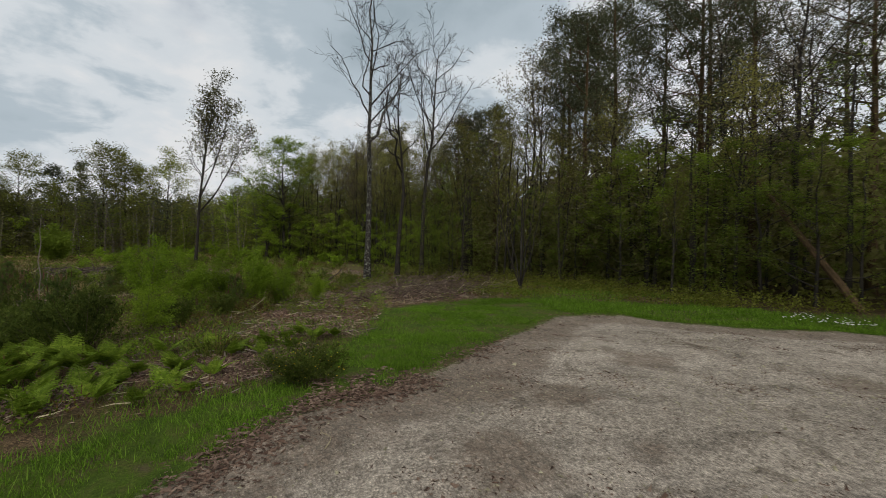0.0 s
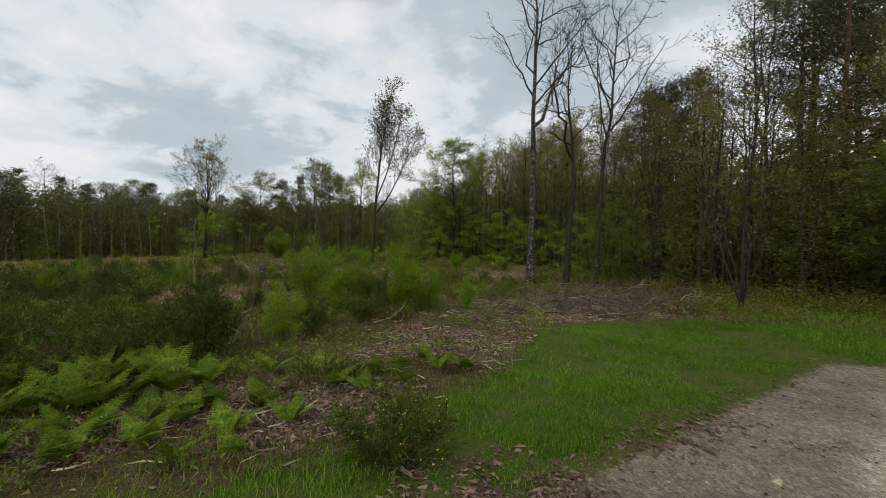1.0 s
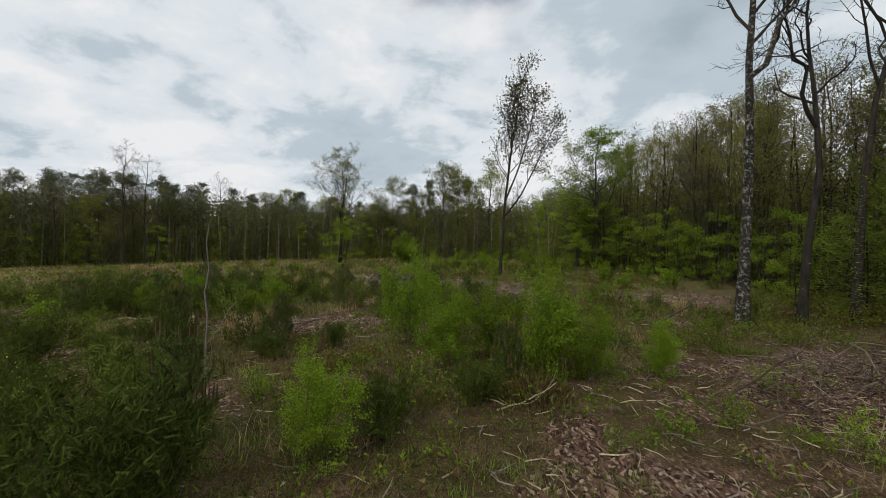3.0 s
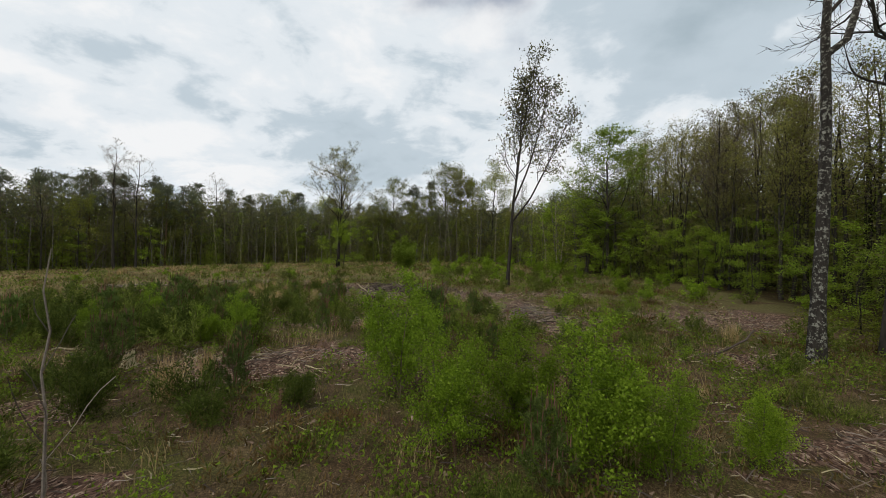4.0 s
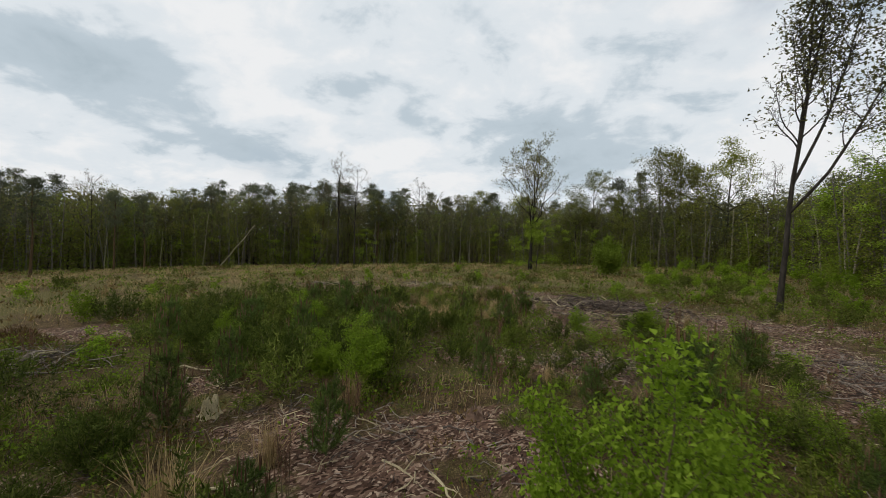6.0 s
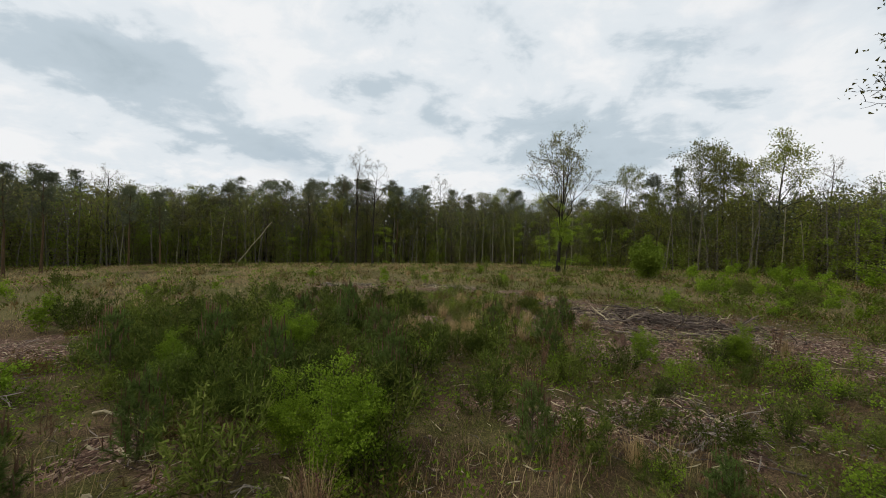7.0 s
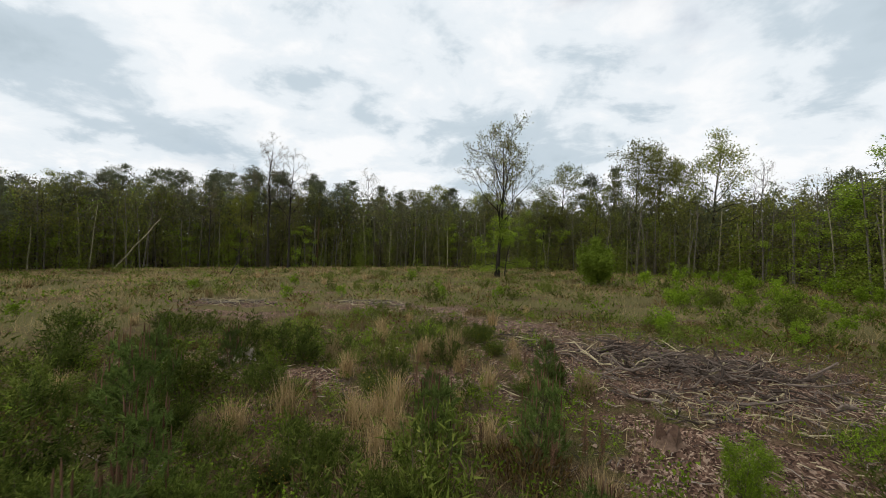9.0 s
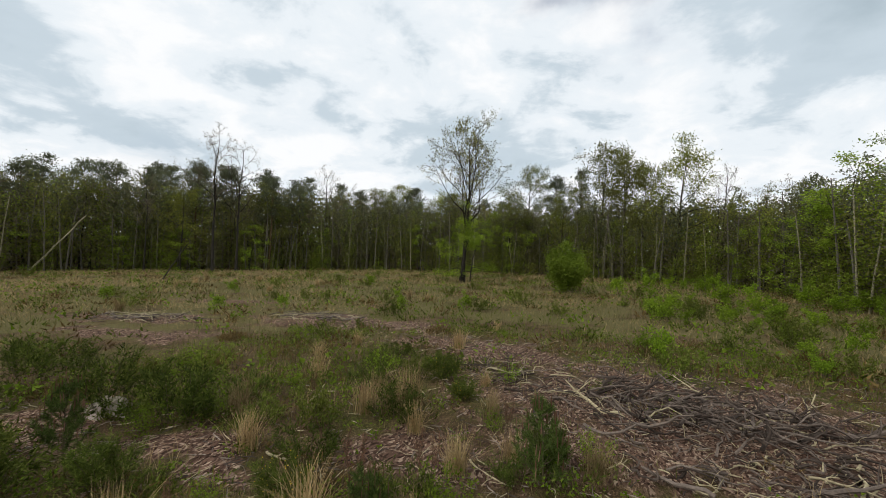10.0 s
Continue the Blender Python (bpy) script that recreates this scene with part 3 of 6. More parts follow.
def branches(rng, pts, r0, n, lo, hi, angle, length, shape, segs, up, wob, thin=0.45, droop=0.0):
    """Side limbs of one limb: a list of (points, radii)."""
    made = []
    spin = rng.uniform(0, 6.28)
    for i in range(n):
        f = lo + (hi - lo) * (i + rng.uniform(0, 0.9)) / n
        p, d = along(pts, f)
        spin += 2.4 + rng.normal(0, 0.4)
        s1 = unit(np.cross(d, np.array([0.3, 0.2, 0.93]) if abs(d[2]) < 0.8 else np.array([1.0, 0.1, 0.0])))
        s2 = np.cross(d, s1)
        out = s1 * math.cos(spin) + s2 * math.sin(spin)
        a = radians(angle * rng.uniform(0.75, 1.25))
        w = unit(d * math.cos(a) + out * math.sin(a) + np.array([0, 0, -droop]))
        L = length * shape(f) * rng.uniform(0.7, 1.2)
        q = limb(rng, p, w, L, segs, up, wob)
        r = max(r0 * (1 - 0.75 * f) * thin, 0.004)
        made.append((q, np.linspace(r, r * 0.28, segs + 1)))
    return made


def trunk_line(rng, H, lean, wob, n=11):
    z = np.linspace(0, H, n)
    wx, wy = np.cumsum(rng.normal(0, wob, n)), np.cumsum(rng.normal(0, wob, n))
    return np.stack([wx * np.linspace(0, 1, n) + lean[0] * (z / H) ** 1.3, wy * np.linspace(0, 1, n) + lean[1] * (z / H) ** 1.3, z], 1)


def trunk_radii(r, n=11, tip=0.12):
    f = np.linspace(0, 1, n)
    rad = r * (1 - (1 - tip) * f)
    rad[0] *= 1.3
    return rad


def tree_base(kind, label, category="tree", group=""):
    return tagged(new(kind), label, category, group)


def round_shape(f):
    return 0.45 + 0.75 * math.sin(math.pi * min(1, max(0, f)) ** 0.8) * (1.15 - 0.5 * f)


def broadleaf(seed, H, r, clear=0.35, n1=14, n2=5, n3=3, angle=48, reach=0.3, up=0.14, lean=(0, 0), wob=0.12, twig=0.012, leaf=None, leaf_n=0, leaf_l=0.2, flat=0.2,
              bark=None, kind="broadleaf_tree", label="", group="", forks=(), spread=0.25, crook=0.16, stout=0.45, twigs=None):
    """A broadleaved tree, bare or in leaf: trunk, limbs, fine twigs and, where it has them, leaves."""
    rng = np.random.default_rng(seed)
    base = tree_base(kind, label, group=group)
    trunk, limbs, fine, crown = Geo(), Geo(), Geo(), Geo()
    main = trunk_line(rng, H, lean, wob)
    stems = [(main, trunk_radii(r), 1.0)]
    tube(trunk, main, trunk_radii(r), 8)
    for f, (fx, fy), share in forks:
        p, _ = along(main, f)
        line = np.stack([p + np.array([fx, fy, 0]) * k ** 0.8 + np.array([0, 0, (H * share - p[2]) * k]) for k in np.linspace(0, 1, 9)])
        line[1:-1] += rng.normal(0, wob * 0.6, (7, 3))
        stem = Geo()
        tube(stem, line, np.linspace(r * 0.55, r * 0.1, 9), 6)
        part("limb", stem, bark or M_BARK, base, smooth=True)
        stems.append((line, np.linspace(r * 0.6, r * 0.1, 9), 0.7))
    tips = []
    for line, _, share in stems:
        lo = clear if share == 1.0 else 0.35
        for q, rad in branches(rng, line, r * share, max(3, int(n1 * share)), lo, 0.98, angle, H * reach * share, round_shape, 6, up, crook, stout):
            tube(limbs, q, rad, 5)
            for q2, rad2 in branches(rng, q, rad[0], n2, 0.25, 1.0, 42, np.linalg.norm(q[-1] - q[0]) * 0.45, lambda f: 1.1 - 0.5 * f, 4, up * 0.6, 0.2, 0.5):
                tube(fine, q2, np.maximum(rad2, twig * 0.6), 3)
                tips.append(q2)
                for q3, rad3 in branches(rng, q2, rad2[0], n3, 0.2, 1.0, 40, np.linalg.norm(q2[-1] - q2[0]) * 0.5, lambda f: 1.1 - 0.4 * f, 2, up * 0.5, 0.2, 0.6):
                    tube(fine, q3, np.array([twig, twig * 0.7, twig * 0.35]), 3)
                    tips.append(q3)
    part("trunk", trunk, bark or M_BARK, base, smooth=True)
    part("limbwork", limbs, twigs or bark or M_BARK, base, smooth=True)["kind"] = "stuff"
    part("branchwork", fine, twigs or M_TWIG, base)["kind"] = "stuff"
    if leaf is not None and leaf_n:
        pick = rng.integers(0, len(tips), leaf_n)
        f = rng.uniform(0.25, 1.05, leaf_n)
        c = np.array([tips[i][0] + (tips[i][-1] - tips[i][0]) * k for i, k in zip(pick, f)]) + rng.normal(0, spread * 0.5, (leaf_n, 3)) * np.array([1, 1, 0.6])
        flakes(crown, rng, c, leaf_l * rng.uniform(0.6, 1.3, leaf_n), leaf_l * 0.7 * rng.uniform(0.7, 1.2, leaf_n), flat)
        part("crown", crown, leaf, base)["kind"] = "stuff"
    return base


def pine(seed, H, r, clear=0.5, n1=24, n2=5, tuft=9, reach=0.2, size=0.3, width=0.05, lean=(0, 0), label="", kind="pine_tree", group="", fine=True, clump=0.3, leaf=None):
    """A Scots pine: bare lower trunk with dead stubs, flat boughs carrying tufts of needles."""
    rng = np.random.default_rng(seed)
    base = tree_base(kind, label, group=group)
    stem, wood, crown = Geo(), Geo(), Geo()
    main = trunk_line(rng, H, lean, 0.08)
    tube(stem, main, trunk_radii(r, tip=0.15), 8)
    for q, rad in branches(rng, main, r, 7, clear * 0.4, clear, 85, H * 0.07, lambda f: 1, 3, 0.0, 0.2, 0.25):
        tube(wood, q, rad, 4)
    where, ways = [], []
    for q, rad in branches(rng, main, r, n1, clear, 1.0, 64, H * reach, lambda f: 1.1 - 0.75 * max(0, (f - clear) / (1 - clear)) ** 2 if f > clear + 0.1 else 0.7, 5, 0.1, 0.2, 0.4):
        tube(wood, q, rad, 4)
        for q2, rad2 in branches(rng, q, rad[0], n2, 0.2, 1.0, 55, np.linalg.norm(q[-1] - q[0]) * 0.42, lambda f: 1.1 - 0.5 * f, 3, 0.1, 0.25, 0.5):
            if fine:
                tube(wood, q2, rad2, 3)
            for k in (0.55, 0.8, 1.0):
                p, d = along(q2, k * 0.999)
                where.append(p)
                ways.append(d)
    where, ways = np.array(where), np.array(ways)
    idx = np.repeat(np.arange(len(where)), tuft)
    n = len(idx)
    pad = np.repeat(rng.uniform(0.6, 1.5, len(where)), tuft)[:, None]
    w = unit(ways[idx] * 0.4 + rng.normal(0, 0.8, (n, 3)) * np.array([1, 1, 0.6]) + np.array([0, 0, 0.5]))
    off = rng.normal(0, 1, (n, 3)) * np.array([clump, clump, clump * 0.62]) * pad
    needles(crown, rng, where[idx] + off, w, size * rng.uniform(0.6, 1.25, n), width)
    part("trunk", stem, M_PINE_BARK, base, smooth=True)
    part("boughwork", wood, M_PINE_BARK, base)["kind"] = "stuff"
    part("crown", crown, leaf or M_NEEDLE, base)["kind"] = "stuff"
    return base


def place(ob, x, y, scale=1.0, turn=0.0, sink=0.05, tall=1.0):
    return Matrix.Translation((x, y, float(lift(x, y)) - sink)) @ Matrix.Rotation(turn, 4, "Z") @ Matrix.Diagonal((scale, scale, scale * tall, 1))


def set_at(ob, x, y, scale=1.0, turn=0.0, sink=0.05, tall=1.0):
    ob.matrix_basis = place(ob, x, y, scale, turn, sink, tall)
    return ob


class Stand:
    """A kind of plant with a few grown forms; each call of put() plants one more."""

    def __init__(self, forms, height):
        self.forms, self.height, self.used, self.rng = forms, height, set(), np.random.default_rng(len(forms) * 7 + int(height * 10))

    def put(self, x, y, h, form=None, turn=None, tall=1.0, sink=0.05):
        fresh = [k for k in range(len(self.forms)) if k not in self.used]
        i = form if form is not None else fresh[0] if fresh else int(self.rng.integers(len(self.forms)))
        turn = float(self.rng.uniform(0, 6.28)) if turn is None else turn
        s = h / self.height / tall
        ob = self.forms[i]
        if i not in self.used:
            self.used.add(i)
            return set_at(ob, x, y, s, turn, sink, tall)
        k = ob.scale
        return copy_thing(ob, place(ob, x, y, s, turn, sink, tall) @ Matrix.Diagonal((1 / k[0], 1 / k[1], 1 / k[2], 1)))

# ---- the tall single trees of the clearing ----
tall_bare = broadleaf(11, 13.9, 0.15, clear=0.5, n1=13, n2=8, n3=6, angle=58, reach=0.25, up=0.13, wob=0.13, twig=0.008, crook=0.26, stout=0.5, bark=M_BARK_LICHEN, kind="bare_oak_tree",
                      forks=[(0.47, (1.9, 0.3), 0.74)], label="tall bare oak with lichen-spotted trunk beside the brush pile", group="bare trees by the brush pile", twigs=M_BARK)
set_at(tall_bare, 7.1, 18.75)
second_bare = broadleaf(12, 10.8, 0.12, clear=0.52, n1=9, n2=7, n3=5, angle=48, reach=0.17, up=0.12, wob=0.2, twig=0.008, crook=0.28, stout=0.55, kind="bare_oak_tree", forks=[(0.5, (-1.2, -0.3), 0.86)],
                        label="slim forked bare oak with dark grey bark", group="bare trees by the brush pile", twigs=M_BARK)
set_at(second_bare, 9.0, 19.6)
third_bare = broadleaf(13, 12.4, 0.125, clear=0.5, n1=15, n2=8, n3=6, angle=44, reach=0.34, up=0.08, lean=(0.5, -0.2), wob=0.12, twig=0.008, crook=0.18, stout=0.55, kind="bare_oak_tree",
                       label="bare oak with a broad fan of fine twigs", group="bare trees by the brush pile", twigs=M_BARK)
set_at(third_bare, 10.7, 20.2)
slender = broadleaf(14, 12.3, 0.105, clear=0.46, n1=22, n2=6, n3=3, angle=44, reach=0.17, up=0.09, lean=(1.4, -0.4), wob=0.07, twig=0.01, leaf=M_LEAF_DARK, leaf_n=5400, leaf_l=0.12, spread=0.5,
                    kind="young_leaf_tree", forks=[(0.3, (3.0, -0.4), 0.76), (0.38, (1.9, 0.3), 0.9), (0.45, (0.4, 0.4), 0.94)], label="slender leaning oak with sparse young leaves, standing alone in the heath", twigs=M_BARK)
set_at(slender, 0.4, 31.9)
edge_oak = broadleaf(15, 12.2, 0.17, clear=0.3, n1=24, n2=6, n3=3, angle=56, reach=0.3, up=0.07, wob=0.1, twig=0.012, leaf=M_LEAF_SPRING, leaf_n=13000, leaf_l=0.13, spread=0.5, flat=0.4,
                     label="oak in fresh yellow-green leaf at the wood's edge", kind="oak_tree")
set_at(edge_oak, 8.6, 46.8)
far_fan = broadleaf(16, 12.5, 0.17, clear=0.34, n1=30, n2=7, n3=4, angle=46, reach=0.4, up=0.1, wob=0.1, twig=0.016, leaf=M_LEAF_OLIVE, leaf_n=4200, leaf_l=0.13, spread=0.4,
                    label="wide-crowned oak just breaking into bud, ivy-green at its foot", kind="budding_oak_tree")
set_at(far_fan, -19.7, 56.1)

# ---- the wood round the clearing ----
pines = Stand([pine(s, 15, 0.2, clear=c, reach=q, n1=17, n2=4, tuft=17, width=0.13, size=0.26, fine=False, clump=0.34, label="Scots pine with a dark ragged crown on a bare trunk", group="pines of the far wood")
               for s, c, q in ((21, 0.45, 0.16), (22, 0.55, 0.2), (23, 0.36, 0.15), (24, 0.5, 0.2), (25, 0.58, 0.18))], 15)
bare = Stand([broadleaf(s, 14, 0.15, clear=c, n1=14, n2=5, n3=3, angle=a + 6, reach=0.26, up=0.1, twig=0.014, leaf=M_WOOD_TWIG, leaf_n=n, leaf_l=0.1, spread=0.4, kind="bare_tree",
                        label="leafless broadleaved tree with a haze of fine twigs", group="bare trees of the wood") for s, c, a, n in ((31, 0.3, 40, 1100), (32, 0.42, 34, 1400), (33, 0.3, 44, 700))], 14)
leafy = Stand([broadleaf(s, 12, 0.16, clear=c, n1=18, n2=5, n3=2, angle=a + 8, reach=0.34, up=0.08, twig=0.016, leaf=m, leaf_n=6000, leaf_l=0.16, spread=0.7, flat=0.35, kind="leafy_tree",
                         label="broadleaved tree in young green leaf at the wood's edge", group="leafy trees of the wood")
               for s, c, a, m in ((41, 0.28, 50, M_LEAF_OAK), (42, 0.4, 44, M_LEAF_DULL), (43, 0.2, 55, M_LEAF_OAK), (44, 0.35, 46, M_LEAF_DULL))], 12)
beech = Stand([broadleaf(s, 6, 0.07, clear=0.08, n1=16, n2=3, n3=1, angle=74, reach=0.38, up=0.01, twig=0.008, leaf=M_WOOD_GREEN, leaf_n=7500, leaf_l=0.085, flat=0.75, spread=0.3, kind="beech_sapling",
                         label="young beech with bright layered spring leaves under the trees", group="young beeches") for s in (51, 52, 53)], 6)
far_beech = Stand([broadleaf(s, 6, 0.07, clear=0.08, n1=12, n2=2, n3=0, angle=74, reach=0.4, up=0.01, twig=0.01, leaf=M_LEAF_SPRING, leaf_n=3600, leaf_l=0.12, flat=0.6, spread=0.42, kind="beech_sapling",
                             label="young beech with bright spring leaves before the dark wood", group="young beeches") for s in (54, 55, 56)], 6)
budding = Stand([broadleaf(s, 12, 0.12, clear=0.34, n1=13, n2=5, n3=2, angle=38, reach=0.25, up=0.13, wob=0.12, twig=0.012, leaf=m, leaf_n=n, leaf_l=0.1, spread=0.5, flat=0.3, kind="budding_tree", forks=fk,
                           label="slim broadleaved tree with an olive haze of opening buds", group="budding trees of the wood")
                 for s, m, n, fk in ((64, M_LEAF_OLIVE, 4200, [(0.06, (1.4, 0.3), 0.9)]), (65, M_LEAF_OLIVE, 5200, []), (66, M_LEAF_BUD, 3400, [(0.05, (-1.1, 0.6), 0.95), (0.1, (0.6, -1.2), 0.85)]), (67, M_LEAF_OLIVE, 4600, [(0.3, (1.0, 0.8), 0.92)]))], 12)

for x, y, h in [(-65, 35, 9.5), (-68.4, 37.7, 10.2), (-64.6, 45.5, 11.6), (-65.3, 48.6, 11), (-60.8, 50.7, 12.3), (-60.9, 54.5, 11.8), (-56.3, 54.3, 12.4), (-53.2, 55.2, 12.8), (-50.2, 67.5, 12),
                (-49.9, 62.2, 12), (-38.2, 81, 12), (-22.3, 76.9, 9), (-15.6, 76.4, 11.6), (-12.4, 74.9, 12.5), (-45.2, 76.7, 11.4), (-26.8, 81.7, 9.8)]:
    pines.put(x, y, h * (0.95 if x < -44 else 1.0))
for x, y, h in [(-74.5, 25, 12), (-71.3, 26.2, 11.2), (-68.9, 27.7, 11.2), (-42.6, 17.5, 8.4), (-50.3, 22, 8.6), (-46.5, 19.4, 8.4), (-56.2, 29.7, 8.6), (-58.3, 33.3, 8.6), (-63, 40.4, 10.6), (-62.5, 43, 11.2),
                (-58.6, 53, 12.2), (-55, 57.6, 12), (-51.5, 58.6, 12.6), (-47, 60.4, 11.4), (-46.8, 65.2, 11), (-42.5, 72.5, 11), (-36, 76.5, 11), (-30.4, 77.4, 10.4)]:
    pines.put(x, y, h * (0.95 if x < -44 else 1.0))
for x, y, h in [(-66.2, 44.1, 10.8), (-47.3, 53, 14.4), (-46.6, 55.4, 13.8), (-45.5, 69, 13.4), (1.5, 71, 11.3), (6, 68.2, 9.7), (-64.9, 42, 9.4), (-45.5, 74, 11.5), (4.2, 68.5, 8.8), (-61.5, 29.2, 10.8), (-70.4, 30.2, 10.6), (-39.5, 72, 10.5), (-54, 50, 9.5)]:
    bare.put(x, y, h)
for x, y, h in [(-63.7, 39.5, 9.4), (-38.6, 76.2, 11.1), (-33.2, 81.3, 10.7), (-18.7, 75.8, 12.1), (-10.1, 73.1, 13.7), (-7.4, 72.3, 12.6), (-5.4, 71.4, 10.7), (-2.6, 69.3, 12.8), (6.4, 63.9, 8.1), (-59.8, 48.5, 9.1),
                (-48.1, 61.1, 9.8), (-40.8, 74.9, 10.5), (-28, 75, 9.4), (-20.8, 73.6, 8.6), (-14.2, 72.5, 9.2), (-66.5, 33, 9), (-52, 52.6, 8.4)]:
    leafy.put(x, y, h)
for x, y, h in [(-66.8, 52.4, 13.4), (-63.4, 57.6, 13.8), (-59.6, 59.4, 13.6), (-56.6, 62, 13.8), (-53.8, 66.2, 13.6), (-69.5, 47.5, 13), (-50.6, 71, 13.4), (-46.6, 73.2, 12.8), (-61.5, 47.8, 12.2)]:
    pines.put(x, y, h * (0.95 if x < -44 else 1.0))
for x, y, h in [(13.6, 31.8, 9), (15, 34.5, 10), (14.2, 39, 10), (16, 28, 9.6), (13.2, 36, 8.2), (15.2, 41.4, 10)]:
    budding.put(x, y, h)
# the wood east of the clearing
for x, y, h in [(13.3, 53.8, 13.2), (15, 52.3, 13), (17.2, 54.7, 13.2), (16.7, 49.5, 13.1), (18.6, 50.9, 14.1), (17.8, 45.8, 13), (17.8, 42.4, 12.7), (17.6, 40.3, 13), (17.4, 38, 12.2), (16.6, 35, 11.6), (16.9, 62.2, 14.5),
                (14.9, 65.8, 14.8), (15.7, 27.1, 8.6), (18.5, 30, 9.6), (18.3, 34.9, 9), (17.5, 37.6, 9.4), (16.6, 44.6, 11.3), (14.7, 43.1, 10.6), (18.4, 32.5, 8.8)]:
    budding.put(x, y, h)
for x, y, h in [(11.1, 52.4, 8.2), (14.1, 51.5, 7), (16.1, 48.7, 5.8), (17.3, 46, 6.4), (16.7, 41.9, 6.3), (17, 37.1, 5.1), (7, 48.1, 7.2), (7.1, 59.2, 6.1), (5.1, 64.4, 6.1), (14.3, 23.2, 5.6), (14.9, 25.3, 4.5),
                (5.9, 57.9, 9.1), (2.8, 64.7, 5.2), (4.1, 62.4, 5.9), (5.2, 60.1, 5.7), (5.6, 56, 6.4), (12.8, 22.8, 3.6), (16.4, 31, 5.2)]:
    (far_beech if y > 44 else beech).put(x, y, h)
for x, y, h in [(-61.9, 38.5, 3.8), (-60.3, 42.9, 4.8), (-56.8, 49.6, 5), (-52.5, 52.7, 4), (-49.5, 62.6, 5.6), (-45, 66.8, 5), (-42.3, 71.4, 4.3), (-32.6, 72.7, 5.6), (-24, 76.3, 5.7), (-18.7, 73.7, 5.5), (-7.6, 71.3, 4.1),
                (-3.9, 69.4, 4.1), (0.5, 67.1, 3), (-20.2, 56.6, 4.4), (-19.5, 55.2, 5.6), (-19.0, 56.0, 4.6), (-10.2, 73.4, 5), (-36.5, 73, 4.6), (-28.5, 73.5, 4.8), (-64, 33, 4.2), (-47.5, 58, 4.6), (-54.6, 54, 4.4)]:
    far_beech.put(x, y, h * 1.15)
# the dark wood beyond the gravel
big_pines = Stand([pine(s, 18, 0.24, clear=c, n1=20, n2=4, tuft=46, reach=0.24, size=0.2, width=0.06, fine=True, clump=0.3, leaf=M_NEEDLE_DEEP, label="tall Scots pine over the dark wood by the gravel", group="tall pines by the gravel")
                   for s, c in ((71, 0.34), (72, 0.42))], 18)
dense_pine = pine(73, 10.9, 0.2, clear=0.3, n1=34, n2=6, tuft=22, reach=0.22, size=0.2, width=0.06, clump=0.28, leaf=M_NEEDLE_DEEP, label="dense rounded dark pine rising behind the bare trees")
set_at(dense_pine, 18.5, 26.2)
for x, y, h in [(22.2, 17.1, 17.6), (21.2, 11.3, 15.6), (21.4, 5.4, 13.4), (26.3, 16.4, 17.2), (23.9, 22.8, 16), (27.5, 12.1, 15.8), (26.9, 7.8, 14.5), (27.8, 22.9, 19), (19.4, 16.8, 14.5), (24.2, 12.6, 17.5), (24.6, 18.9, 18), (19.9, 8.6, 13.2), (17.4, 22.6, 10.2), (19.8, 25.4, 11.2), (16.6, 25.8, 10.2), (21.6, 20.2, 16.2)]:
    big_pines.put(x, y, h)
for x, y, h in [(12.1, 18.4, 7.4), (14.8, 19, 8.1), (17.3, 20.8, 10.7), (14.6, 8.8, 4.5), (17.3, 8, 8.3), (18.9, 9.2, 10.9), (18.8, 20.8, 13.8), (20.7, 21.7, 13), (16, 15.4, 7.5), (18.5, 14.5, 9), (19.8, 6.8, 11), (24, 9.2, 11), (25, 14, 10)]:
    (budding if int(x * 10) % 3 else bare).put(x, y, h)
for x, y, h in [(16.1, 12, 5.6), (18.4, 12.2, 6.6), (16.7, 9.2, 5.6), (16.6, 6.9, 5.7), (16.2, 5.3, 5), (17.4, 4.6, 4.8), (17.9, 16.1, 5.8), (16.6, 17.3, 5), (11.7, 18.7, 3.3), (12.1, 21.9, 3.2), (20.5, 9, 6), (20, 14, 6.4)]:
    beech.put(x, y, h)
for x, y, h in [(12.4, 25.5, 3.2), (13.2, 28.4, 4.0), (12.0, 31, 2.8), (13.2, 34, 4.2), (12.2, 37.2, 3.4), (12.6, 40.6, 4.6), (9.6, 43.5, 3.2), (6.6, 45.2, 2.6), (10.6, 22.6, 2.2), (12.0, 27.0, 2.4)]:
    far_beech.put(x, y, h)
bare.put(18.8, 6.8, 12.5)
for x, y, h in [(8.0, 46.0, 5.6), (9.1, 46.4, 6.2), (10.6, 44.8, 4.6), (12.0, 42.6, 4.4), (12.5, 38.4, 3.8), (12.3, 35.2, 3.6), (7.0, 47.0, 4.2), (11.6, 40.4, 3.4)]:
    far_beech.put(x, y, h)
for x, y, h in [(13.6, 57, 12.2), (12.6, 50.6, 11.6), (15.6, 46.6, 12), (14.6, 40, 10.6), (15.4, 36.8, 10.4), (14.6, 32.6, 9.4), (14.0, 29.0, 8.8), (13.4, 44.6, 11.8), (16, 42, 12.4), (15.8, 33.8, 11), (16.2, 29.6, 11), (14.2, 35, 10.6), (13.6, 38.6, 11), (17, 31.4, 11.6), (16.8, 25.2, 11)]:
    (bare if int(x * 10 + y) % 3 == 0 else budding).put(x, y, h)
